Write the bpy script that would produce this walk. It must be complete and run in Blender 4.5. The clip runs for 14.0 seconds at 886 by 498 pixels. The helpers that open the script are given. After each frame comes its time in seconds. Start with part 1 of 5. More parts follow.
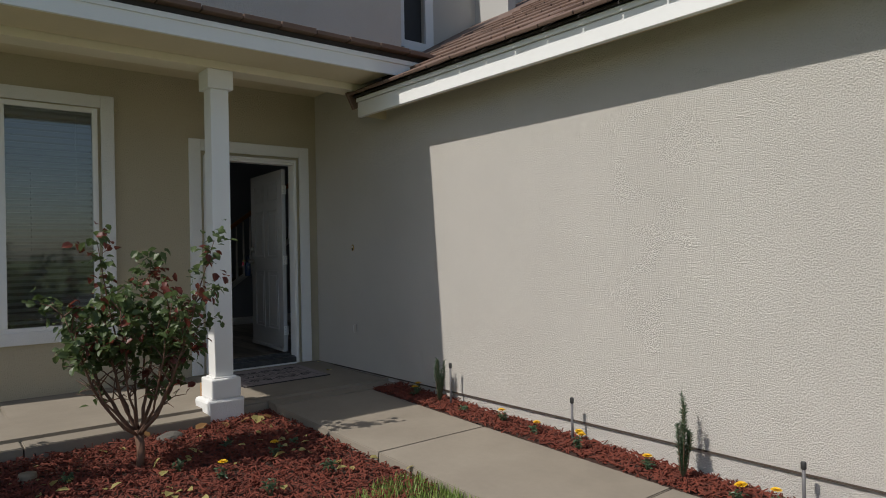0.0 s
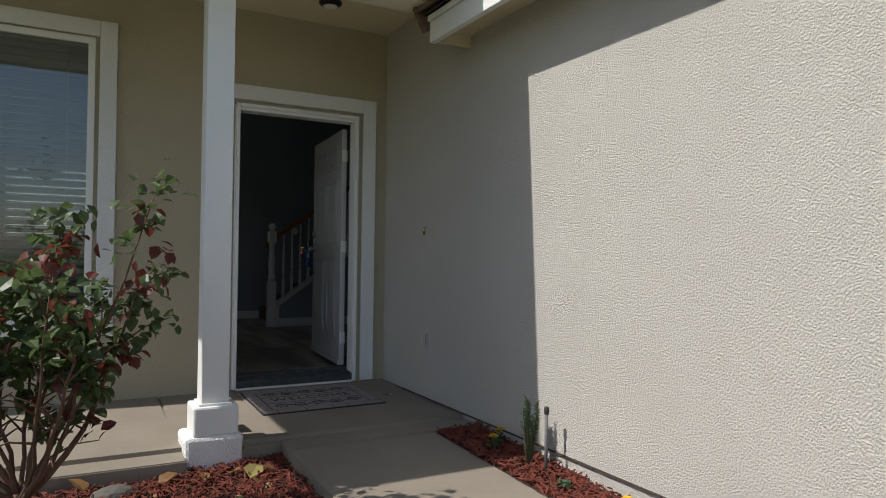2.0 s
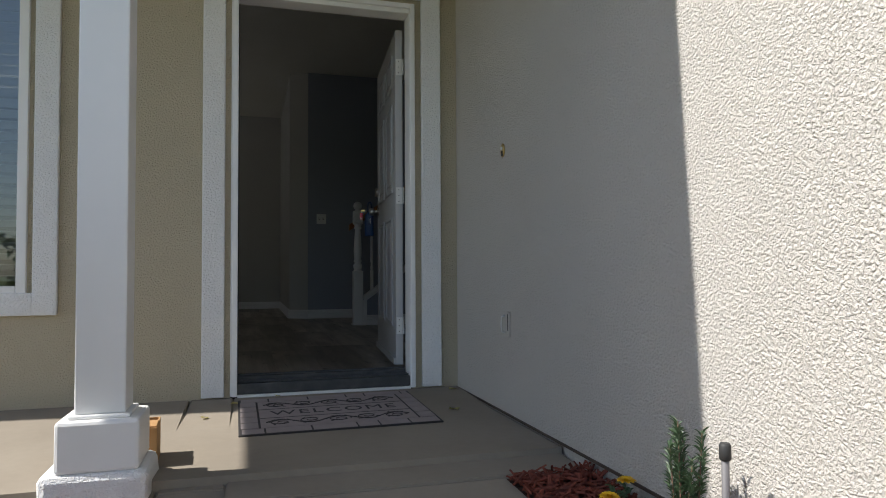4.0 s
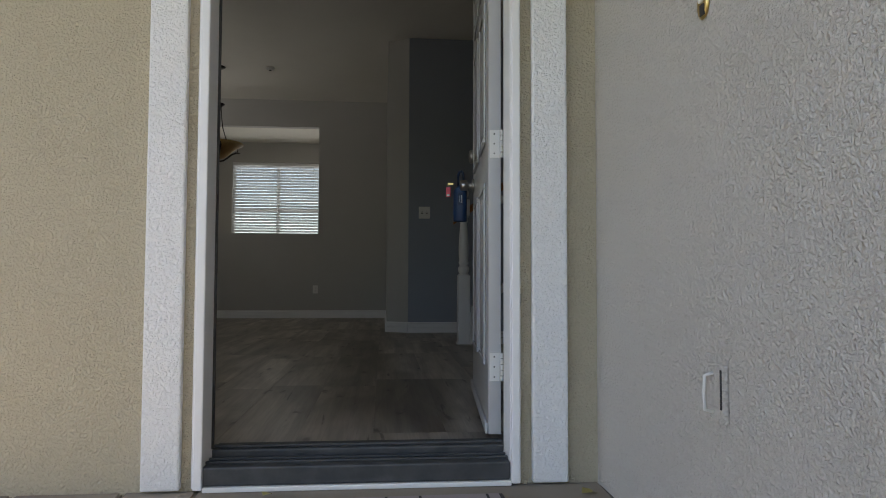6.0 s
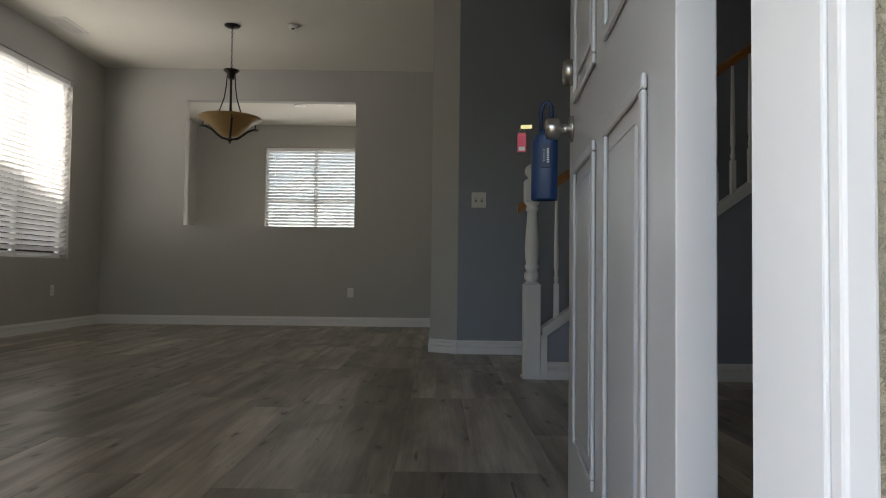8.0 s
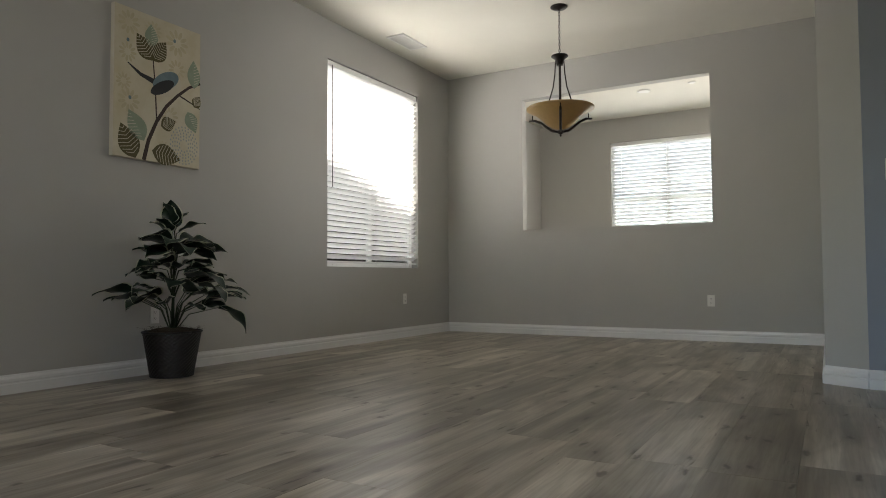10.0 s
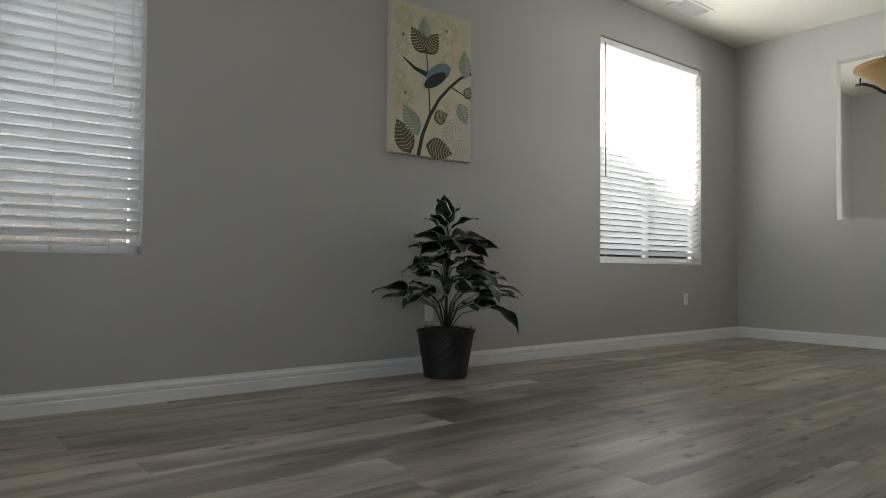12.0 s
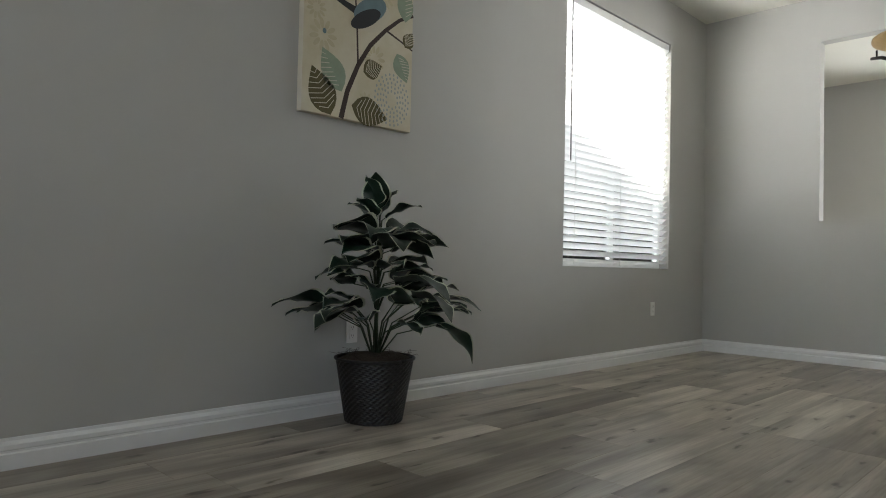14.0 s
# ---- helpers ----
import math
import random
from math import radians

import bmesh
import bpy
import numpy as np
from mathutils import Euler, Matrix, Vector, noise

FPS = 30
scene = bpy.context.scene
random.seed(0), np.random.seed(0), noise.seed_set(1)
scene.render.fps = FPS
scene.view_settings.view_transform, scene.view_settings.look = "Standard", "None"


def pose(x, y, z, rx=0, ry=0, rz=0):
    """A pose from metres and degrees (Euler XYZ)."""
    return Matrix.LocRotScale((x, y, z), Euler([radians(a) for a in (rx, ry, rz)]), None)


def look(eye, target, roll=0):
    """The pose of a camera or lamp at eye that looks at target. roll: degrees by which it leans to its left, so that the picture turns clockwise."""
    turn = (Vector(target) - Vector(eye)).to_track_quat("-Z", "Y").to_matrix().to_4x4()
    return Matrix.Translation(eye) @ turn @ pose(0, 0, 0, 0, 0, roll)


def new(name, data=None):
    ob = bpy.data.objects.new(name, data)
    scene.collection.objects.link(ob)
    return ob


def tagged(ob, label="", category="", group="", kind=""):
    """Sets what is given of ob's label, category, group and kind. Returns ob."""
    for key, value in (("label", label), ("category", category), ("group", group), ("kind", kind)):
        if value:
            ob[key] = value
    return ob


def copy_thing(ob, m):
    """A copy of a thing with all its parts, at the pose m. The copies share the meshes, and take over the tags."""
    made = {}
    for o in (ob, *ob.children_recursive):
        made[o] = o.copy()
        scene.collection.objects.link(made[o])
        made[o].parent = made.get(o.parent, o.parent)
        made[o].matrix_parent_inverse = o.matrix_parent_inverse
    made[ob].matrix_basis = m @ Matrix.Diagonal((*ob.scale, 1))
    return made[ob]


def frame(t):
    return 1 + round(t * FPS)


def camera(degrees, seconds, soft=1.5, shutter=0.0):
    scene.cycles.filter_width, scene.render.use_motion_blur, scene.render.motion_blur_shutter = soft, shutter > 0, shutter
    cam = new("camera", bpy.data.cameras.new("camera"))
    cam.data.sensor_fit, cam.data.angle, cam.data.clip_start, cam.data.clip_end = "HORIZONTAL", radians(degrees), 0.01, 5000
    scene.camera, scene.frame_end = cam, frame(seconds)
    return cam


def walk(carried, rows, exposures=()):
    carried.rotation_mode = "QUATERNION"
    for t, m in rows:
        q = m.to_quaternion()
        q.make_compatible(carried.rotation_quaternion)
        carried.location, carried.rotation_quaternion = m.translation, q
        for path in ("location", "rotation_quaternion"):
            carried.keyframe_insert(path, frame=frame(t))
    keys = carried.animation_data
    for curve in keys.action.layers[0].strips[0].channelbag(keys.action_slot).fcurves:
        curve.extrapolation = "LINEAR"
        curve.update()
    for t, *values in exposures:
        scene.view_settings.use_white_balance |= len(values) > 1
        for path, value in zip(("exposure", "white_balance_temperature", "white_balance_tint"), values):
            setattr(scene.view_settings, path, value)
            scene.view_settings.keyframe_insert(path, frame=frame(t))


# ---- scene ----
cam = camera(66.8, 14.0, soft=1.0)
PATH = [
    (0, (-3.403, -6.767, 1.138), (-2.139, -5.218, 1.144), -1.1),
    (0.5, (-2.986, -6.442, 1.149), (-1.858, -4.791, 1.154), -1.0),
    (1, (-2.648, -6.045, 1.108), (-1.523, -4.391, 1.121), -0.6),
    (1.5, (-2.377, -5.685, 1.08), (-1.273, -4.017, 1.089), -0.7),
    (2, (-2.039, -5.336, 0.994), (-1.083, -3.579, 1.017), 0.8),
    (2.5, (-1.764, -4.895, 0.878), (-0.915, -3.084, 0.914), -0.2),
    (2.7, (-1.671, -4.755, 0.837), (-0.827, -2.942, 0.873), -0.1),
    (4.8, (-0.563, -3.151, 0.546), (-0.212, -1.183, 0.629), 0.1),
    (5, (-0.529, -2.993, 0.569), (-0.202, -1.022, 0.651), 0.3),
    (5.5, (-0.447, -2.573, 0.565), (-0.139, -0.599, 0.649), 0.0),
    (6, (-0.405, -2.146, 0.588), (-0.229, -0.155, 0.677), 0.2),
    (6.5, (-0.396, -1.695, 0.636), (-0.300, 0.301, 0.718), 0.3),
    (7, (-0.353, -1.294, 0.653), (-0.272, 0.703, 0.727), 0.1),
    (9.3, (-0.277, 0.205, 0.718), (-0.718, 2.154, 0.791), -0.1),
    (9.5, (-0.284, 0.269, 0.712), (-0.859, 2.184, 0.787), -0.7),
    (10, (-0.333, 0.444, 0.678), (-1.327, 2.178, 0.765), -0.3),
    (10.5, (-0.398, 0.462, 0.692), (-1.629, 2.036, 0.776), 0.5),
    (11, (-0.457, 0.503, 0.699), (-1.861, 1.926, 0.775), 0.7),
    (11.5, (-0.616, 0.565, 0.738), (-2.098, 1.906, 0.803), 0.9),
    (12, (-0.767, 0.71, 0.74), (-2.326, 1.961, 0.797), 0.5),
    (12.5, (-0.94, 0.928, 0.763), (-2.615, 2.02, 0.815), 0.4),
    (13, (-1.174, 1.04, 0.77), (-2.87, 2.098, 0.832), 0.8),
    (13.5, (-1.463, 1.232, 0.815), (-3.113, 2.362, 0.85), 1.9),
    (14, (-1.737, 1.439, 0.779), (-3.142, 2.861, 0.83), 1.3),
]
walk(cam, [(t, look(eye, target, roll)) for t, eye, target, roll in PATH],
     exposures=[(0.0, 0.0, 6500, 10), (1.0, 0.24, 6500, 10), (2.7, 0.38, 6350, 10), (4.8, 1.42, 6450, 11), (6, 1.98, 6700, 13), (7.2, 2.42, 6900, 14),
                (9.3, 3.72, 6900, 12), (10.5, 3.85, 6600, 11), (12.5, 4.08, 6350, 10), (14.0, 4.22, 6250, 9)])

# ---- light ----
world = bpy.data.worlds.new("world")
scene.world = world
world.use_nodes = True
wn = world.node_tree
sky = wn.nodes.new("ShaderNodeTexSky")
sky.sky_type = 'NISHITA'
sky.sun_disc = False
sky.sun_elevation = radians(48.7)
sky.sun_rotation = radians(-85.1)
wn.links.new(sky.outputs[0], wn.nodes["Background"].inputs[0])
wn.nodes["Background"].inputs[1].default_value = 0.10
sun_data = bpy.data.lights.new("sun", 'SUN')
sun_data.energy, sun_data.angle, sun_data.color = 3.6, radians(0.55), (1.0, 0.95, 0.87)
sun = new("sun", sun_data)
sun.matrix_world = look((-8.75, 0.75, 10), (0, 0, 0))

# area lamps added at the window openings to stand in for skylight
# last one hangs inside the front blind, 20 W one lights an unseen opening
for wx, wy, aim, sx, watts in ((-4.80, 6.4425, (1, 0), 1.685, 6.6), (-4.80, 1.005, (1, 0), 1.41, 2.2), (-2.50, 11.50, (0, -1), 1.76, 8.0), (1.1, 11.50, (0, -1), 1.8, 20.0), (-2.70, 0.27, (0, 1), 1.45, 1.0)):
    ld = bpy.data.lights.new("window_fill_lamp", 'AREA')
    ld.shape, ld.size, ld.size_y, ld.energy, ld.color = 'RECTANGLE', sx, 2.07, watts, (1.0, 0.99, 0.97)
    new("window_fill_lamp", ld).matrix_world = look((wx, wy, 1.8375), (wx + aim[0], wy + aim[1], 1.8375))


# ---- materials ----
def shader(name, color, rough=0.6, metal=0.0, vary=0.0, vscale=3.0, color2=None, bump=0.0, bscale=80.0, dist=0.003,
           fine=0.0, fscale=40.0, spec=0.5, objspace=False, stretch=(1, 1, 1), jitter=0.0):
    m = bpy.data.materials.new(name)
    m.use_nodes = True
    nt = m.node_tree
    b = nt.nodes["Principled BSDF"]
    b.inputs["Roughness"].default_value = rough
    b.inputs["Metallic"].default_value = metal
    b.inputs["Specular IOR Level"].default_value = spec
    if objspace:
        src = nt.nodes.new("ShaderNodeTexCoord").outputs["Object"]
    else:
        src = nt.nodes.new("ShaderNodeNewGeometry").outputs["Position"]
    mp = nt.nodes.new("ShaderNodeMapping")
    mp.inputs["Scale"].default_value = stretch
    nt.links.new(src, mp.inputs[0])
    col = nt.nodes.new("ShaderNodeRGB")
    col.outputs[0].default_value = (*color, 1)
    out = col.outputs[0]

    def blend(fac, strength, a, c2):
        mul = nt.nodes.new("ShaderNodeMath")
        mul.operation = 'MULTIPLY'
        mul.inputs[1].default_value = strength
        nt.links.new(fac, mul.inputs[0])
        mx = nt.nodes.new("ShaderNodeMix")
        mx.data_type = 'RGBA'
        nt.links.new(mul.outputs[0], mx.inputs[0])
        nt.links.new(a, mx.inputs[6])
        mx.inputs[7].default_value = (*c2, 1)
        return mx.outputs[2]

    def tex(scale, detail=4.0, rgh=0.6):
        n = nt.nodes.new("ShaderNodeTexNoise")
        n.inputs["Scale"].default_value = scale
        n.inputs["Detail"].default_value = detail
        n.inputs["Roughness"].default_value = rgh
        nt.links.new(mp.outputs[0], n.inputs[0])
        return n.outputs[0]

    dark = color2 or tuple(c * 0.6 for c in color)
    if vary:
        r = nt.nodes.new("ShaderNodeMapRange")
        r.inputs[1].default_value, r.inputs[2].default_value = 0.38, 0.68
        nt.links.new(tex(vscale), r.inputs[0])
        out = blend(r.outputs[0], vary, out, dark)
    if fine:
        out = blend(tex(fscale, 6), fine, out, tuple(c * 0.45 for c in color))
    if jitter:
        oi = nt.nodes.new("ShaderNodeObjectInfo")
        out = blend(oi.outputs["Random"], jitter, out, dark)
    nt.links.new(out, b.inputs["Base Color"])
    if bump:
        bp = nt.nodes.new("ShaderNodeBump")
        bp.inputs["Strength"].default_value = bump
        bp.inputs["Distance"].default_value = dist
        nt.links.new(tex(bscale, 3.0, 0.55), bp.inputs["Height"])
        nt.links.new(bp.outputs[0], b.inputs["Normal"])
    return m


def stucco(name, color, depth=0.0078, scale=114):
    """Sand-lace stucco: flat islands with wormy hollows and fine sand."""
    m = shader(name, color, 0.92, vary=0.12, vscale=1.1, spec=0.2)
    nt = m.node_tree
    b = nt.nodes["Principled BSDF"]
    pos = nt.nodes.new("ShaderNodeNewGeometry").outputs["Position"]
    n1 = nt.nodes.new("ShaderNodeTexNoise")
    n1.inputs["Scale"].default_value, n1.inputs["Detail"].default_value = scale, 4
    n1.inputs["Distortion"].default_value = 0.6
    rr = nt.nodes.new("ShaderNodeMapRange")
    rr.inputs[1].default_value, rr.inputs[2].default_value = 0.34, 0.62
    n2 = nt.nodes.new("ShaderNodeTexNoise")
    n2.inputs["Scale"].default_value, n2.inputs["Detail"].default_value = 170, 3
    for n in (n1, n2):
        nt.links.new(pos, n.inputs[0])
    nt.links.new(n1.outputs[0], rr.inputs[0])
    add = nt.nodes.new("ShaderNodeMath")
    add.operation = 'MULTIPLY_ADD'
    add.inputs[1].default_value = 0.5
    nt.links.new(n2.outputs[0], add.inputs[0])
    nt.links.new(rr.outputs[0], add.inputs[2])
    bp = nt.nodes.new("ShaderNodeBump")
    bp.inputs["Strength"].default_value, bp.inputs["Distance"].default_value = 0.95, depth
    nt.links.new(add.outputs[0], bp.inputs["Height"])
    nt.links.new(bp.outputs[0], b.inputs["Normal"])
    return m


M_STUCCO = stucco("stucco_beige", (0.585, 0.52, 0.385), 0.006)
M_STUCCO_W = stucco("stucco_offwhite", (0.66, 0.626, 0.578))
M_STUCCO_TRIM = stucco("stucco_trim_white", (0.86, 0.86, 0.86), 0.004, 95)
M_SOFFIT = shader("soffit_paint", (0.68, 0.60, 0.44), 0.8, vary=0.12, bump=0.2, bscale=60)
# soffit paint made lighter for the light bounced up from the walkway
M_BEAM_LIT = shader("beam_paint_lit", (0.76, 0.70, 0.56), 0.8, vary=0.1, bump=0.2, bscale=60)
M_WHITE = shader("white_paint", (0.80, 0.80, 0.79), 0.45, vary=0.06, vscale=4, bump=0.08, bscale=35)
M_WHITE_WOOD = shader("white_enamel", (0.80, 0.80, 0.80), 0.3, vary=0.05, vscale=6, bump=0.05, bscale=25)
M_DOOR = shader("door_paint", (0.52, 0.515, 0.515), 0.3, vary=0.08, vscale=5, bump=0.05, bscale=25)
M_WALL = shader("grey_wall_paint", (0.465, 0.458, 0.437), 0.75, vary=0.06, vscale=1.2, bump=0.22, bscale=95, dist=0.0015, spec=0.3)
# wall paint darkened and blued for the stairwell shade and skylight from the door
M_WALL_SHADED = shader("shaded_wall_paint", (0.300, 0.328, 0.385), 0.7, vary=0.06, vscale=1.2, bump=0.22, bscale=95, dist=0.0015, spec=0.3)
M_CEIL = shader("ceiling_paint", (0.74, 0.72, 0.65), 0.85, vary=0.05, bump=0.25, bscale=80, dist=0.0015, spec=0.2)
M_CONC = shader("concrete", (0.30, 0.262, 0.212), 0.85, vary=0.6, vscale=1.4, color2=(0.21, 0.18, 0.145), fine=0.25, fscale=30, bump=0.25, bscale=160, spec=0.25)
M_SOIL = shader("mulch_soil", (0.055, 0.024, 0.016), 0.95, vary=0.5, vscale=9, bump=0.8, bscale=70, dist=0.01)
M_MULCH = shader("red_mulch", (0.20, 0.042, 0.022), 0.85, vary=0.85, vscale=22, color2=(0.07, 0.02, 0.013), fine=0.4, fscale=200)
M_GRASS = shader("grass_blades", (0.13, 0.21, 0.035), 0.6, vary=0.6, vscale=14, color2=(0.22, 0.24, 0.06))
M_LAWN = shader("lawn_ground", (0.10, 0.14, 0.035), 0.95, vary=0.6, vscale=5, color2=(0.14, 0.12, 0.05), bump=0.6, bscale=50, dist=0.02)
M_ASPHALT = shader("asphalt", (0.055, 0.055, 0.055), 0.9, vary=0.4, vscale=2, bump=0.4, bscale=180)
M_TILE = shader("roof_tile_brown", (0.20, 0.125, 0.095), 0.85, vary=0.5, vscale=6, color2=(0.11, 0.075, 0.06), fine=0.3, fscale=60, bump=0.4, bscale=90, jitter=0.45)
M_DARK = shader("dark_flashing", (0.035, 0.03, 0.028), 0.7, vary=0.3)
M_THRESH = shader("black_threshold", (0.035, 0.04, 0.045), 0.5, vary=0.5, vscale=12, color2=(0.10, 0.10, 0.10), bump=0.2)
M_BRONZE = shader("oil_rubbed_bronze", (0.025, 0.02, 0.018), 0.42, 0.7, vary=0.3, vscale=30)
M_NICKEL = shader("satin_nickel", (0.55, 0.53, 0.50), 0.28, 1.0, vary=0.15, vscale=20)
M_BRASS = shader("brass", (0.55, 0.40, 0.16), 0.3, 1.0, vary=0.3, vscale=40)
M_PVC = shader("white_plastic", (0.78, 0.77, 0.74), 0.4, vary=0.04)
M_SLOT = shader("dark_slot", (0.03, 0.03, 0.03), 0.6)
M_OAK = shader("oak_rail", (0.36, 0.15, 0.045), 0.35, vary=0.6, vscale=9, color2=(0.22, 0.085, 0.025), stretch=(1, 8, 8), fine=0.2)
M_CARPET = shader("stair_carpet", (0.20, 0.17, 0.15), 0.98, vary=0.4, vscale=60, bump=0.8, bscale=260, dist=0.006)
M_BLUE = shader("blue_metal_box", (0.006, 0.036, 0.115), 0.42, 0.0, vary=0.2, vscale=25, bump=0.05)
M_BLUE_D = shader("blue_plate", (0.006, 0.024, 0.075), 0.5, vary=0.1)
M_PINK = shader("pink_tag", (0.75, 0.08, 0.13), 0.5, vary=0.08)
M_INK = shader("pale_ink", (0.35, 0.40, 0.45), 0.6)
M_PAPER = shader("white_label", (0.75, 0.74, 0.70), 0.7, vary=0.1)
M_CARD = shader("cardboard", (0.42, 0.24, 0.10), 0.85, vary=0.3, vscale=8, bump=0.1)
M_STAKE = shader("grey_pipe", (0.14, 0.135, 0.14), 0.6, vary=0.3, vscale=30)
M_CABLE = shader("brown_cable", (0.07, 0.05, 0.038), 0.7, vary=0.4, vscale=20)
M_BARK = shader("rose_bark", (0.16, 0.085, 0.055), 0.85, vary=0.5, vscale=25, color2=(0.08, 0.05, 0.035), bump=0.5, bscale=90)
M_POT = shader("black_basket", (0.009, 0.008, 0.0075), 0.5, vary=0.4, vscale=40, color2=(0.018, 0.015, 0.013))
M_MOSS = shader("brown_moss", (0.05, 0.035, 0.022), 0.95, vary=0.5, vscale=40, bump=0.8, bscale=120, dist=0.01)
M_MATG = shader("mat_stone_grey", (0.31, 0.265, 0.26), 0.95, vary=0.3, vscale=9, bump=0.5, bscale=300)
M_MATB = shader("mat_black_rubber", (0.03, 0.027, 0.027), 0.8, vary=0.3, vscale=30)
M_CANVAS = shader("painted_canvas", (0.62, 0.57, 0.45), 0.8, vary=0.6, vscale=5, color2=(0.50, 0.43, 0.27), bump=0.1, bscale=400)
M_CANVAS_E = shader("canvas_edge", (0.66, 0.62, 0.52), 0.8, vary=0.1)
M_OLIVE = shader("paint_olive", (0.10, 0.085, 0.03), 0.75, vary=0.3, vscale=20)
M_SAGE = shader("paint_sage", (0.27, 0.33, 0.24), 0.75, vary=0.3, vscale=20)
M_TWIG = shader("paint_brown", (0.05, 0.03, 0.025), 0.75, vary=0.3, vscale=30)
M_SLATE = shader("paint_slate_blue", (0.16, 0.23, 0.26), 0.75, vary=0.4, vscale=15)
M_INKB = shader("paint_black", (0.025, 0.027, 0.03), 0.75)
M_CREAM = shader("paint_cream", (0.60, 0.55, 0.44), 0.75, vary=0.1)
M_PETAL = shader("paint_pale_ochre", (0.54, 0.48, 0.33), 0.8, vary=0.3, vscale=12)
M_DOTS = shader("paint_grey_dots", (0.33, 0.37, 0.36), 0.7)
M_FENCE = shader("fence_boards", (0.38, 0.27, 0.22), 0.85, vary=0.4, vscale=4, bump=0.2, jitter=0.3)
M_NEIGH = shader("neighbour_stucco", (0.50, 0.44, 0.37), 0.9, vary=0.15, bump=0.3, bscale=50)
M_LOG = shader("weathered_stump", (0.25, 0.20, 0.14), 0.9, vary=0.5, vscale=18, bump=0.4)
M_YELLOW = shader("marigold_petal", (0.80, 0.48, 0.01), 0.6, vary=0.3, vscale=60)
M_STONE = shader("bed_stone", (0.13, 0.12, 0.105), 0.9, vary=0.5, vscale=20, bump=0.6, bscale=50, dist=0.01)


def leafy(name, color, trans=0.35, vary=0.4, rough=0.45):
    m = shader(name, color, rough, vary=vary, vscale=18)
    nt = m.node_tree
    b = nt.nodes["Principled BSDF"]
    t = nt.nodes.new("ShaderNodeBsdfTranslucent")
    t.inputs[0].default_value = tuple(min(1, c * 1.5) for c in color) + (1,)
    mx = nt.nodes.new("ShaderNodeMixShader")
    mx.inputs[0].default_value = trans
    nt.links.new(b.outputs[0], mx.inputs[1])
    nt.links.new(t.outputs[0], mx.inputs[2])
    nt.links.new(mx.outputs[0], nt.nodes["Material Output"].inputs[0])
    return m


M_LEAF = leafy("rose_leaf_green", (0.085, 0.125, 0.045))
M_LEAF_RED = leafy("rose_leaf_red", (0.14, 0.034, 0.022))
M_LEAF_DRY = leafy("fallen_leaf", (0.42, 0.37, 0.14))
M_LEAF_TAN = leafy("dry_tan_leaf", (0.30, 0.17, 0.07))
M_SHRUB = leafy("rosemary_needles", (0.07, 0.12, 0.06), 0.2)
M_HOUSE_LEAF = leafy("hosta_leaf_dark", (0.011, 0.031, 0.019), 0.06, 0.3, 0.35)
M_LEAF_EDGE = leafy("hosta_leaf_edge", (0.60, 0.62, 0.50), 0.1, 0.1)
M_STEM = shader("plant_stem", (0.03, 0.055, 0.025), 0.6, vary=0.3)
M_SLAT = leafy("blind_slat_white", (0.80, 0.80, 0.80), 0.06, 0.0, 0.4)
M_SHADE = leafy("amber_glass_bowl", (0.50, 0.36, 0.17), 0.35, 0.4, 0.3)


def glass_mat():
    m = bpy.data.materials.new("window_glass")
    m.use_nodes = True
    nt = m.node_tree
    nt.nodes.remove(nt.nodes["Principled BSDF"])
    tr = nt.nodes.new("ShaderNodeBsdfTransparent")
    tr.inputs[0].default_value = (0.86, 0.89, 0.89, 1)
    gl = nt.nodes.new("ShaderNodeBsdfGlossy")
    gl.inputs["Roughness"].default_value = 0.01
    fr = nt.nodes.new("ShaderNodeFresnel")
    fr.inputs[0].default_value = 1.9
    mx = nt.nodes.new("ShaderNodeMixShader")
    nt.links.new(fr.outputs[0], mx.inputs[0])
    nt.links.new(tr.outputs[0], mx.inputs[1])
    nt.links.new(gl.outputs[0], mx.inputs[2])
    nt.links.new(mx.outputs[0], nt.nodes["Material Output"].inputs[0])
    return m


M_GLASS = glass_mat()


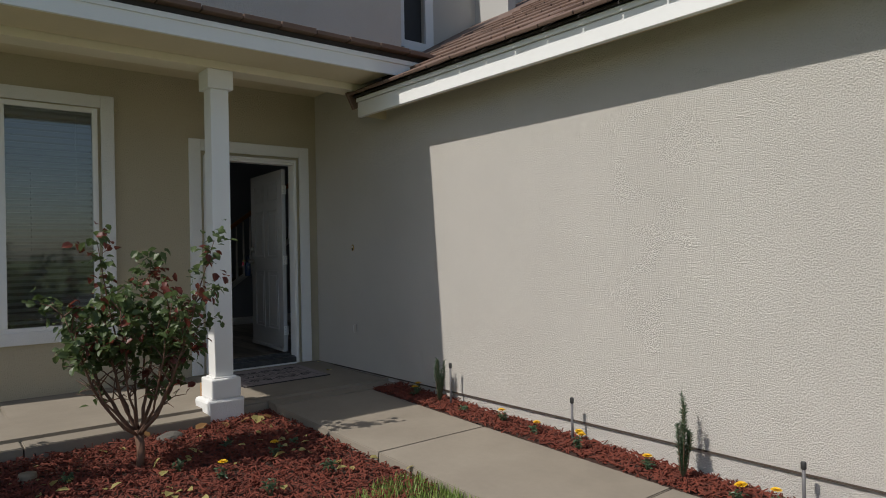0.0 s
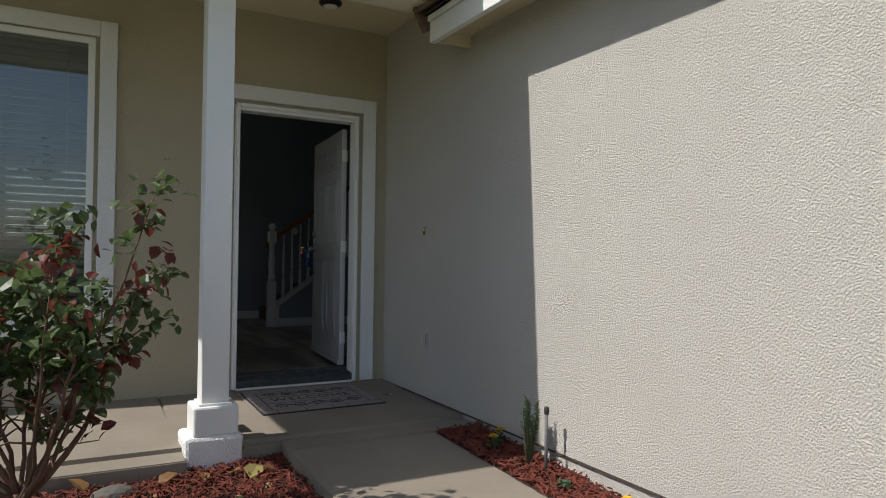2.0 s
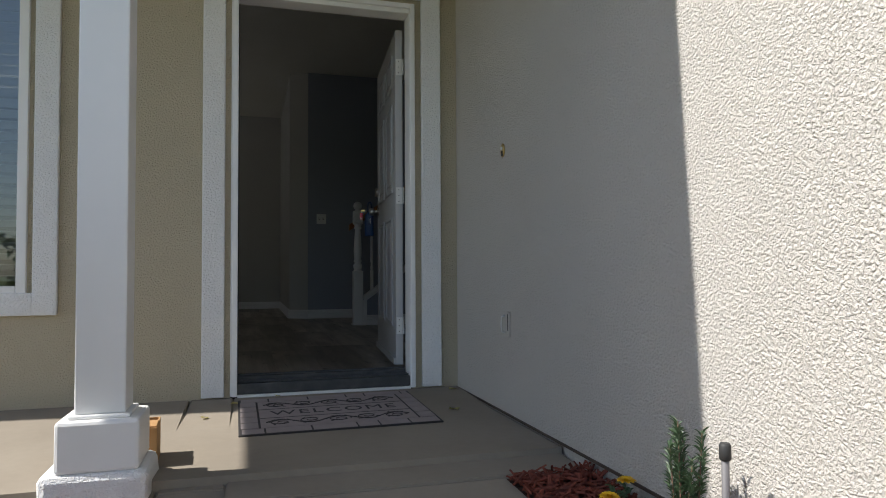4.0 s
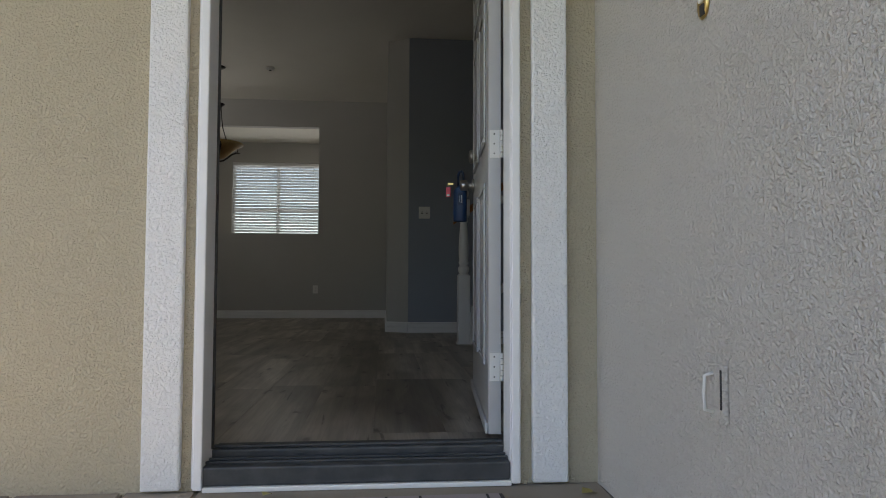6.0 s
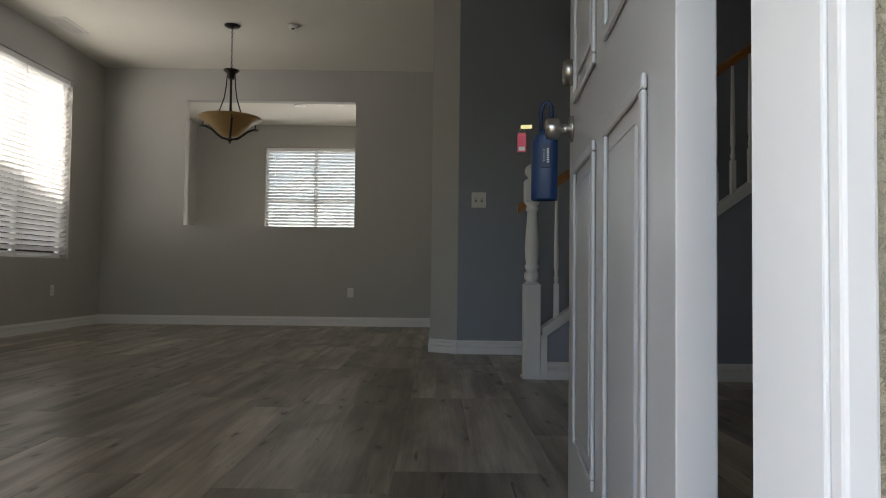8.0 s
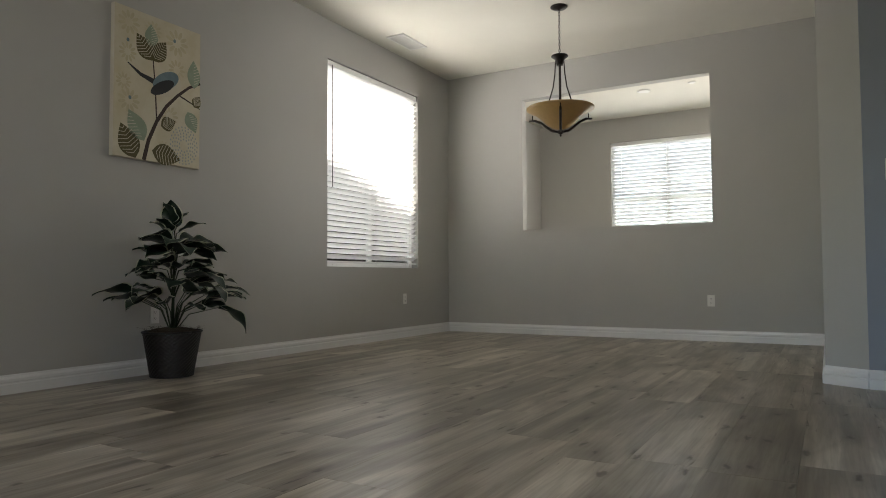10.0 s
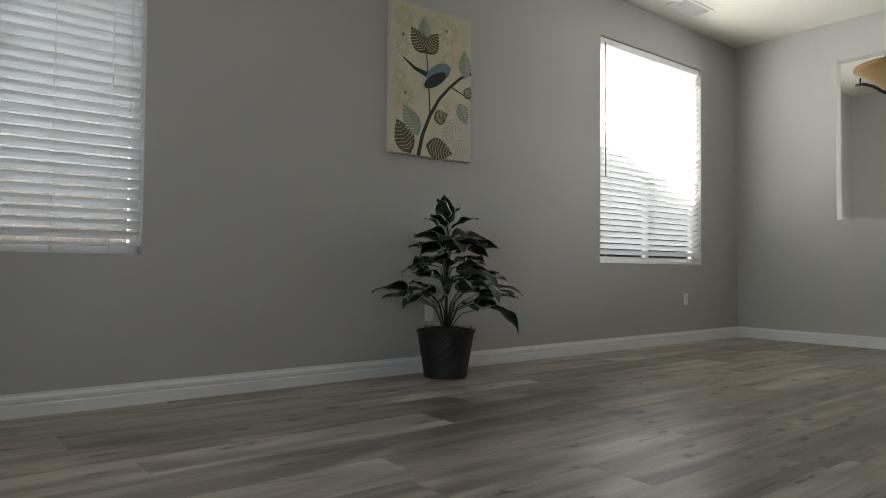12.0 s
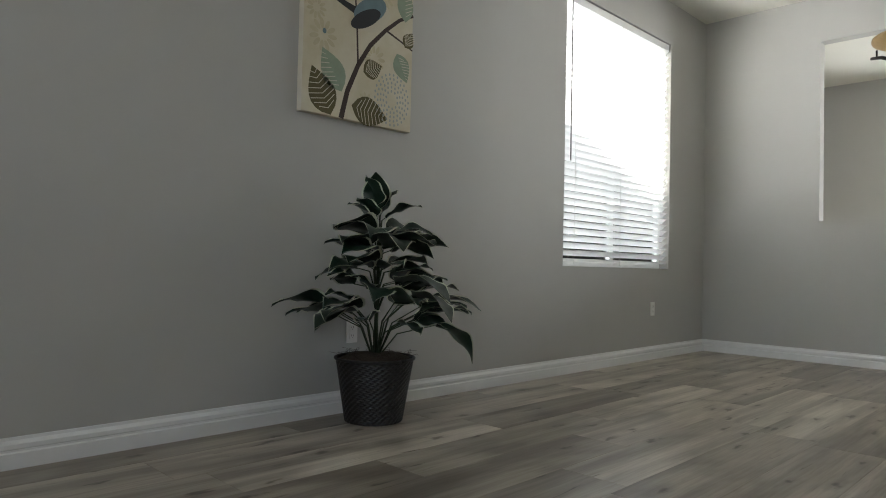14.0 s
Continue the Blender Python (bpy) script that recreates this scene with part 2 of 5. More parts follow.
def plank_mat():
    m = bpy.data.materials.new("grey_oak_laminate")
    m.use_nodes = True
    nt = m.node_tree
    b = nt.nodes["Principled BSDF"]
    pos = nt.nodes.new("ShaderNodeNewGeometry").outputs["Position"]
    oi = nt.nodes.new("ShaderNodeObjectInfo").outputs["Random"]
    isl = nt.nodes.new("ShaderNodeNewGeometry").outputs["Random Per Island"]
    rnd = nt.nodes.new("ShaderNodeMath")
    rnd.operation = 'ADD'
    nt.links.new(oi, rnd.inputs[0])
    nt.links.new(isl, rnd.inputs[1])
    fr = nt.nodes.new("ShaderNodeMath")
    fr.operation = 'FRACT'
    nt.links.new(rnd.outputs[0], fr.inputs[0])
    off = nt.nodes.new("ShaderNodeVectorMath")
    off.operation = 'MULTIPLY_ADD'
    comb = nt.nodes.new("ShaderNodeCombineXYZ")
    for k in range(3):
        nt.links.new(fr.outputs[0], comb.inputs[k])
    off.inputs[1].default_value = (17, 53, 31)
    nt.links.new(comb.outputs[0], off.inputs[0])
    nt.links.new(pos, off.inputs[2])

    def tex(stretch, scale, detail, distort=0.0):
        mp = nt.nodes.new("ShaderNodeMapping")
        mp.inputs["Scale"].default_value = stretch
        nt.links.new(off.outputs[0], mp.inputs[0])
        n = nt.nodes.new("ShaderNodeTexNoise")
        n.inputs["Scale"].default_value, n.inputs["Detail"].default_value = scale, detail
        n.inputs["Distortion"].default_value = distort
        nt.links.new(mp.outputs[0], n.inputs[0])
        return n.outputs[0]

    def ramp(fac, *stops):
        r = nt.nodes.new("ShaderNodeValToRGB")
        e = r.color_ramp.elements
        while len(e) < len(stops):
            e.new(0.5)
        for el, (p, c) in zip(e, stops):
            el.position, el.color = p, (*c, 1)
        nt.links.new(fac, r.inputs[0])
        return r.outputs[0]

    def mul(a, c, fac=1.0):
        x = nt.nodes.new("ShaderNodeMix")
        x.data_type, x.blend_type = 'RGBA', 'MULTIPLY'
        x.inputs[0].default_value = fac
        nt.links.new(a, x.inputs[6])
        nt.links.new(c, x.inputs[7])
        return x.outputs[2]

    base = ramp(fr.outputs[0], (0.0, (0.33, 0.29, 0.24)), (0.3, (0.50, 0.445, 0.375)), (0.55, (0.68, 0.62, 0.53)), (0.8, (0.40, 0.36, 0.30)), (1.0, (0.57, 0.515, 0.44)))
    cloud = ramp(tex((2.2, 0.6, 1), 1.5, 3, 0.8), (0.36, (0.52, 0.50, 0.48)), (0.60, (1, 1, 1)))
    lengths = ramp(tex((5.0, 0.22, 1), 2.2, 2, 0.2), (0.38, (0.62, 0.605, 0.59)), (0.58, (1, 1, 1)))
    grain = ramp(tex((16, 0.7, 1), 6.0, 5, 0.4), (0.34, (0.80, 0.785, 0.77)), (0.60, (1, 1, 1)))
    vm = nt.nodes.new("ShaderNodeMapping")
    vm.inputs["Scale"].default_value = (4.4, 1.7, 1)
    nt.links.new(off.outputs[0], vm.inputs[0])
    wob = nt.nodes.new("ShaderNodeTexNoise")
    wob.inputs["Scale"].default_value, wob.inputs["Detail"].default_value = 6.0, 3
    nt.links.new(vm.outputs[0], wob.inputs[0])
    shake = nt.nodes.new("ShaderNodeVectorMath")
    shake.operation = 'MULTIPLY_ADD'
    shake.inputs[1].default_value = (0.26, 0.30, 0.0)
    nt.links.new(wob.outputs["Color"], shake.inputs[0])
    nt.links.new(vm.outputs[0], shake.inputs[2])
    vor = nt.nodes.new("ShaderNodeTexVoronoi")
    vor.inputs["Scale"].default_value = 1.0
    vor.voronoi_dimensions = '2D'
    nt.links.new(shake.outputs[0], vor.inputs["Vector"])
    knots = ramp(vor.outputs["Distance"], (0.0, (0.16, 0.14, 0.12)), (0.035, (0.36, 0.33, 0.30)), (0.075, (0.82, 0.81, 0.80)), (0.20, (1, 1, 1)))
    cracks = ramp(tex((11, 1.1, 1), 2.4, 4, 0.9), (0.27, (0.30, 0.27, 0.25)), (0.335, (1, 1, 1)))
    col = mul(mul(mul(mul(mul(base, cloud), lengths), grain), knots), cracks)
    nt.links.new(col, b.inputs["Base Color"])
    b.inputs["Roughness"].default_value = 0.32
    b.inputs["Specular IOR Level"].default_value = 0.45
    bp = nt.nodes.new("ShaderNodeBump")
    bp.inputs["Strength"].default_value, bp.inputs["Distance"].default_value = 0.12, 0.001
    nt.links.new(tex((14, 0.55, 1), 9.0, 5, 0.3), bp.inputs["Height"])
    nt.links.new(bp.outputs[0], b.inputs["Normal"])
    return m


M_PLANK = plank_mat()


# ---- mesh helpers ----
def mesh_of(name, bm, *mats, smooth=False):
    me = bpy.data.meshes.new(name)
    bm.to_mesh(me)
    bm.free()
    for m in mats:
        me.materials.append(m)
    if smooth:
        for p in me.polygons:
            p.use_smooth = True
    return me


def part(name, bm, material, parent=None, label="", smooth=False):
    mats = material if isinstance(material, (list, tuple)) else (material,)
    ob = new(name, mesh_of(name, bm, *mats, smooth=smooth) if isinstance(bm, bmesh.types.BMesh) else bm)
    if parent is not None:
        ob.parent = parent
    if label:
        ob["label"] = label
    return ob


def thing(name, label, category, m=None, group="", kind=""):
    e = new(name)
    e.empty_display_size = 0.1
    if m is not None:
        e.matrix_world = m
    return tagged(e, label, category, group, kind)


def box(bm, x0, x1, y0, y1, z0, z1, bevel=0.0):
    vs = [bm.verts.new((x, y, z)) for z in (z0, z1) for y in (y0, y1) for x in (x0, x1)]
    fs = [bm.faces.new([vs[i] for i in f]) for f in ((0, 2, 3, 1), (4, 5, 7, 6), (0, 1, 5, 4), (2, 6, 7, 3), (0, 4, 6, 2), (1, 3, 7, 5))]
    if bevel:
        es = list({e for f in fs for e in f.edges})
        bmesh.ops.bevel(bm, geom=es, offset=bevel, segments=2, affect='EDGES', profile=0.5)
    return bm


def bx(x0, x1, y0, y1, z0, z1, bevel=0.0):
    return box(bmesh.new(), x0, x1, y0, y1, z0, z1, bevel)


def lathe(bm, profile, cx=0, cy=0, n=24, mi=0, close=True):
    """Turned shape from (radius, z) pairs."""
    rings = []
    for r, z in profile:
        rings.append([bm.verts.new((cx + r * math.cos(2 * math.pi * k / n), cy + r * math.sin(2 * math.pi * k / n), z)) for k in range(n)])
    for a, b2 in zip(rings, rings[1:]):
        for k in range(n):
            f = bm.faces.new((a[k], a[(k + 1) % n], b2[(k + 1) % n], b2[k]))
            f.material_index = mi
            f.smooth = True
    if close:
        for ring, flip in ((rings[0], True), (rings[-1], False)):
            f = bm.faces.new(ring[::-1] if flip else ring)
            f.material_index = mi
    return bm


def tube(bm, pts, radii, n=8):
    pts = [Vector(p) for p in pts]
    if not isinstance(radii, (list, tuple)):
        radii = [radii] * len(pts)
    rings = []
    for i, p in enumerate(pts):
        d = (pts[min(i + 1, len(pts) - 1)] - pts[max(i - 1, 0)]).normalized()
        q = d.to_track_quat('Z', 'Y')
        rings.append([bm.verts.new(p + q @ Vector((radii[i] * math.cos(2 * math.pi * k / n), radii[i] * math.sin(2 * math.pi * k / n), 0))) for k in range(n)])
    for a, b2 in zip(rings, rings[1:]):
        for k in range(n):
            f = bm.faces.new((a[k], a[(k + 1) % n], b2[(k + 1) % n], b2[k]))
            f.smooth = True
    bm.faces.new(rings[0][::-1])
    bm.faces.new(rings[-1])
    return bm


def cut_wall(axis, c0, c1, a0, a1, z0, z1, holes):
    """A wall slab between c0 and c1 across, a0 to a1 along, with rectangular holes (a0, a1, z0, z1)."""
    bm = bmesh.new()
    cuts = sorted({a0, a1, *(h[0] for h in holes), *(h[1] for h in holes)})
    for s, e in zip(cuts, cuts[1:]):
        spans = [(z0, z1)]
        for h0, h1, hz0, hz1 in holes:
            if h0 <= s + 1e-6 and e - 1e-6 <= h1:
                nxt = []
                for p, q in spans:
                    if hz0 > p:
                        nxt.append((p, min(q, hz0)))
                    if hz1 < q:
                        nxt.append((max(p, hz1), q))
                spans = nxt
        for p, q in spans:
            if axis == 'x':
                box(bm, s, e, c0, c1, p, q)
            else:
                box(bm, c0, c1, s, e, p, q)
    return bm


def structure(name, bm, mat, label, category):
    return tagged(part(name, bm, mat), label, category, kind="structure")


# ---- plan ----
XW = 0.289            # garage side wall
XL = -4.60            # living room window wall
YB = 8.03             # wall with the pass-through
YF = 11.30            # far wall of the room beyond
ZC = 3.27             # ceiling
XR = 3.4              # closing wall beyond the stairs
WZ0, WZ1 = 0.80, 2.875

# ---- structure: ground and house shell ----
g = bmesh.new()
box(g, -70, 70, -400, 70, -0.9, -0.30)
structure("ground", g, M_LAWN, "dry green lawn ground around the house", "ground")
structure("road", bx(-70, 70, -22, -14, -0.32, -0.27), M_ASPHALT, "grey asphalt street in front of the house", "road")

floor_ob = tagged(thing("floor", "grey oak laminate plank floor with dark knots", "floor", kind="structure"))
part("subfloor", bx(XL - 0.15, XR, 0.09, YF + 0.15, -0.28, -0.009), M_DARK, floor_ob)

holes_front = [(-0.985, 0.035, -0.3, 2.15), (-3.45, -1.95, 0.50, 2.50)]
structure("wall_front_outer", cut_wall('x', 0.0, 0.05, -4.75, XW, -0.30, 5.6, holes_front), M_STUCCO, "beige stucco front wall", "wall")
structure("wall_front_inner", cut_wall('x', 0.05, 0.105, -4.75, XR, -0.30, ZC, holes_front), M_WALL, "grey painted front wall inside", "wall")
holes_left = [(0.30, 1.71, WZ0, WZ1), (5.60, 7.285, WZ0, WZ1)]
structure("wall_west", cut_wall('y', XL - 0.15, XL, 0.105, YF + 0.15, -0.30, ZC, holes_left), M_WALL, "grey painted wall with two windows", "wall")
structure("wall_pass_through", cut_wall('x', YB, YB + 0.12, XL, XR, 0.0, ZC, [(-3.555, -1.385, 1.257, 2.865)]), M_WALL, "grey painted wall with a large pass-through opening", "wall")
# second hole takes the unseen glass door added for light
structure("wall_far_room", cut_wall('x', YF, YF + 0.15, XL, XR, -0.3, ZC, [(-3.38, -1.62, WZ0, WZ1), (0.2, 2.0, 0.05, WZ1)]), M_WALL, "grey painted wall of the room beyond", "wall")
structure("wall_east", bx(XR, XR + 0.15, 0.0, YF + 0.15, -0.3, 5.6), M_WALL, "grey painted wall beyond the stairs", "wall")
# wall behind the stairs with a clipped corner
w = bmesh.new()
loop = [(-0.365, YB), (-0.365, 5.375), (-0.135, 5.24), (XR, 5.24), (XR, YB)]
lo = [w.verts.new((x, y, 0)) for x, y in loop]
hi = [w.verts.new((x, y, ZC)) for x, y in loop]
for k in range(len(loop)):
    j = (k + 1) % len(loop)
    w.faces.new((lo[j], lo[k], hi[k], hi[j]))
w.faces.new(lo)
w.faces.new(hi[::-1])
bmesh.ops.recalc_face_normals(w, faces=w.faces)
w.faces.ensure_lookup_table()
for k in (0, 1):
    w.faces[k].material_index = 1
structure("wall_stair", w, (M_WALL_SHADED, M_WALL), "blue-grey painted stair wall with a clipped corner, shade and skylight in its colour", "wall")
structure("ceiling", bx(XL - 0.15, XR + 0.15, 0.05, YF + 0.15, ZC, ZC + 0.2), M_CEIL, "pale cream painted ceiling", "ceiling")
structure("wall_garage", bx(XW, XW + 0.2, -9.0, 0.0, -0.07, 2.75), M_STUCCO_W, "off-white textured stucco garage wall in sun", "wall")
structure("foundation", bx(XW + 0.012, XW + 0.2, -9.0, 0.0, -0.40, -0.07), M_STUCCO_W, "off-white painted foundation strip under the stucco", "foundation")
structure("screed_strip", bx(XW - 0.005, XW + 0.01, -9.0, -0.03, -0.0765, -0.066), M_CABLE, "brown weep screed line along the wall base", "screed")

# baseboards
def base_run(bm, x0, y0, x1, y1, h=0.115, t=0.019):
    d = Vector((x1 - x0, y1 - y0, 0))
    ln = d.length
    ang = math.atan2(d.y, d.x)
    rot = Matrix.Translation((x0, y0, 0)) @ Matrix.Rotation(ang, 4, 'Z')
    prof = [(0, 0), (t, 0), (t, h * 0.50), (t * 0.62, h * 0.54), (t * 0.62, h * 0.60), (t * 0.85, h * 0.64), (t * 0.85, h * 0.78), (t * 0.35, h * 0.90), (t * 0.3, h), (0, h)]
    a = [bm.verts.new(rot @ Vector((0, -p, z))) for p, z in prof]
    b2 = [bm.verts.new(rot @ Vector((ln, -p, z))) for p, z in prof]
    n = len(prof)
    for k in range(n):
        bm.faces.new((a[k], a[(k + 1) % n], b2[(k + 1) % n], b2[k]))
    bm.faces.new(a[::-1])
    bm.faces.new(b2)


for nm, run in (("baseboard_west", (XL, 0.105, XL, YB)), ("baseboard_back", (XL, YB, -0.365, YB)), ("baseboard_corner", (-0.365, YB, -0.365, 5.375)),
                ("baseboard_clip", (-0.365, 5.375, -0.135, 5.24)), ("baseboard_stair", (-0.135, 5.24, 0.46, 5.24)), ("baseboard_front", (-0.98, 0.105, XL, 0.105))):
    bb = bmesh.new()
    base_run(bb, *run)
    bmesh.ops.recalc_face_normals(bb, faces=bb.faces)
    structure(nm, bb, M_WHITE_WOOD, "white moulded baseboard", "baseboard")

# ---- upper storey and roofs ----
structure("upper_wall_west", bx(-2.6, 1.50, -0.02, 0.0, 2.95, 6.2), M_STUCCO_W, "off-white stucco upper storey wall", "wall")
structure("upper_wall_east", cut_wall('x', 0.70, 0.85, 1.50, 9.0, 2.6, 6.2, [(2.05, 2.42, 4.05, 5.2)]), M_STUCCO_W, "off-white stucco upper storey wall in shade", "wall")
structure("upper_wall_return", bx(1.38, 1.498, 0.0, 0.85, 2.95, 6.2), M_STUCCO_W, "stucco return of the upper storey", "wall")
uw = thing("window_upper", "dark upper storey window with white trim", "window", kind="structure")
fr = bmesh.new()
for a in ((1.95, 2.05, 0.66, 0.70, 3.95, 5.3), (2.42, 2.56, 0.66, 0.70, 3.95, 5.3), (2.05, 2.42, 0.66, 0.70, 3.93, 4.05)):
    box(fr, *a)
part("window_frame", fr, M_WHITE, uw)
part("pane", bx(2.05, 2.42, 0.76, 0.77, 4.05, 5.2), M_SLOT, uw)
structure("roof_main", bx(-5.0, 9.0, 0.86, 12.0, 5.6, 5.7), M_TILE, "brown roof over the house", "roof")
structure("roof_west", bx(-4.75, 3.5, 0.16, 11.5, 3.5, 3.56), M_TILE, "brown roof over the living room", "roof")

YE = -1.95            # porch eave
pr = thing("porch_roof", "porch roof with white fascia and brown tile edge", "roof", kind="structure")
slope = bmesh.new()
vv = [slope.verts.new(v) for v in ((-3.52, YE, 2.84), (0.34, YE, 2.84), (0.34, 0.0, 3.25), (-3.52, 0.0, 3.25), (-3.52, YE, 2.88), (0.34, YE, 2.88), (0.34, 0.0, 3.29), (-3.52, 0.0, 3.29))]
for f in ((0, 3, 2, 1), (4, 5, 6, 7), (0, 1, 5, 4), (1, 2, 6, 5), (2, 3, 7, 6), (3, 0, 4, 7)):
    slope.faces.new([vv[i] for i in f])
part("roof_deck", slope, M_DARK, pr)
part("fascia", bx(-3.52, 0.30, YE, YE + 0.03, 2.690, 2.835, 0.003), M_WHITE, pr)
part("fascia_trim", bx(-3.52, 0.30, YE - 0.012, YE - 0.001, 2.795, 2.835, 0.002), M_WHITE, pr)
part("soffit", bx(-3.52, -0.02, YE + 0.032, -0.001, 2.90, 2.93), M_SOFFIT, pr, "beige painted porch ceiling")
part("soffit_eave", bx(-3.52, -0.02, YE + 0.032, -1.46, 2.70, 2.715), M_SOFFIT, pr)
part("beam", bx(-3.52, 0.289, -1.45, -1.24, 2.640, 2.899, 0.004), M_BEAM_LIT, pr, "beige stuccoed porch beam, bounced light in its colour")
structure("wall_porch_upper", bx(-0.02, 0.288, -1.23, -0.001, 2.90, 2.95), M_SOFFIT, "beige porch ceiling edge", "ceiling")
structure("wall_porch_side", bx(0.2892, 0.299, -1.44, 0.0, 2.751, 2.96), M_STUCCO_W, "stucco strip over the garage wall inside the porch", "wall")
for i in range(13):
    x = -3.52 + i * 0.305
    part("tile", bx(x + 0.004, x + 0.300, YE - 0.07, YE + 0.30, 2.882 + 0.004 * (i % 2), 2.92 + 0.004 * (i % 3), 0.006), M_TILE, pr)

# garage eave
gr = thing("garage_roof", "brown flat concrete tile roof with white fascia board", "roof", kind="structure")
RX, RZ, RS = -0.05, 2.585, 0.56
part("fascia", bx(-0.013, 0.03, -9.0, -1.385, 2.41, 2.545, 0.003), M_WHITE, gr)
part("fascia_trim", bx(-0.030, 0.03, -9.0, -1.385, 2.549, 2.585, 0.003), M_WHITE, gr)
part("soffit", bx(0.031, XW, -9.0, -1.385, 2.50, 2.515), M_SOFFIT, gr, "beige soffit under the eave")
part("rake_board", bx(0.031, XW - 0.001, -1.42, -1.39, 2.42, 2.60), M_SOFFIT, gr)
dk = bmesh.new()
dv = [dk.verts.new(v) for v in ((RX, -9, RZ), (RX, -1.36, RZ), (6, -1.36, RZ + 6.05 * RS), (6, -9, RZ + 6.05 * RS), (RX, -9, RZ + 0.02), (RX, -1.36, RZ + 0.02), (6, -1.36, RZ + 0.02 + 6.05 * RS), (6, -9, RZ + 0.02 + 6.05 * RS))]
for f in ((0, 1, 2, 3), (4, 7, 6, 5), (0, 4, 5, 1), (1, 5, 6, 2), (2, 6, 7, 3), (3, 7, 4, 0)):
    dk.faces.new([dv[i] for i in f])
bmesh.ops.recalc_face_normals(dk, faces=dk.faces)
part("roof_deck", dk, M_DARK, gr)
dk2 = bmesh.new()
dv = [dk2.verts.new(v) for v in ((0.3, -1.36, 2.70), (0.3, 0.69, 2.70), (6, 0.69, RZ + 6.05 * RS), (6, -1.36, RZ + 6.05 * RS), (0.3, -1.36, 2.76), (0.3, 0.69, 2.76), (6, 0.69, RZ + 0.04 + 6.05 * RS), (6, -1.36, RZ + 0.04 + 6.05 * RS))]
for f in ((0, 1, 2, 3), (4, 7, 6, 5), (0, 4, 5, 1), (1, 5, 6, 2), (2, 6, 7, 3), (3, 7, 4, 0)):
    dk2.faces.new([dv[i] for i in f])
bmesh.ops.recalc_face_normals(dk2, faces=dk2.faces)
part("valley_deck", dk2, M_TILE, gr)

# ---- porch, walk and beds ----
structure("porch_slab", bx(-4.75, XW, -1.36, 0.02, -0.32, -0.065 - 0.02), M_CONC, "grey concrete porch slab", "porch")
def slab(name, x0, x1, y0, y1, za, zb, mat=M_CONC, label="worn grey concrete slab", parent=None):
    """Slab whose top runs from za at y1 to zb at y0."""
    bm = bmesh.new()
    box(bm, x0, x1, y0, y1, -0.5, 0)
    for v in bm.verts:
        if v.co.z > -0.1:
            v.co.z = zb if v.co.y < (y0 + y1) / 2 else za
    bmesh.ops.bevel(bm, geom=[e for e in bm.edges if min(v.co.z for v in e.verts) > -0.45], offset=0.006, segments=2, affect='EDGES')
    return part(name, bm, mat, parent)


porch = thing("porch", "worn concrete porch of several slabs with tooled joints", "porch", kind="structure")
for x0, x1, yf in ((-4.75, -2.76, 0), (-2.75, -1.505, 0), (-1.495, -1.188, -1.44), (-1.180, -0.967, -1.40), (-0.965, XW, -1.545)):
    if x1 < -1.4:
        slab("slab", x0, x1, -1.23, -0.003, -0.062, -0.104, parent=porch)
        slab("slab", x0, x1, -1.525, -1.236, -0.104, -0.116, parent=porch)
    else:
        slab("slab", x0, x1, yf, -0.003, -0.062, -0.115, parent=porch)
walkway = thing("walkway", "worn grey concrete front walk", "walkway", kind="structure")
slab("slab", -0.965, -0.02, -3.065, -1.555, -0.120, -0.172, parent=walkway)
slab("slab", -0.965, -0.02, -4.62, -3.075, -0.172, -0.225, parent=walkway)
slab("slab", -0.965, -0.02, -6.2, -4.63, -0.225, -0.27, parent=walkway)
slab("slab", -0.965, -0.02, -13.9, -6.21, -0.27, -0.28, parent=walkway)


def bed(name, x0, x1, y0, y1, za, zb, label):
    bm = bmesh.new()
    nx, ny = max(4, int((x1 - x0) / 0.08)), max(4, int((y1 - y0) / 0.08))
    grid = [[bm.verts.new((x0 + (x1 - x0) * i / nx, y0 + (y1 - y0) * j / ny, zb + (za - zb) * j / ny + 0.025 * noise.noise(Vector((i * 0.35, j * 0.35, x0))))) for i in range(nx + 1)] for j in range(ny + 1)]
    for j in range(ny):
        for i in range(nx):
            bm.faces.new((grid[j][i], grid[j][i + 1], grid[j + 1][i + 1], grid[j + 1][i])).smooth = True
    return tagged(part(name, bm, M_SOIL), label, "flower bed", kind="structure")


bed("bed_wall", -0.03, XW + 0.02, -7.0, -1.555, -0.122, -0.305, "narrow bed of red mulch along the garage wall")
bed("bed_front", -4.9, -0.955, -3.95, -1.38, -0.20, -0.26, "bed of red bark mulch before the porch")


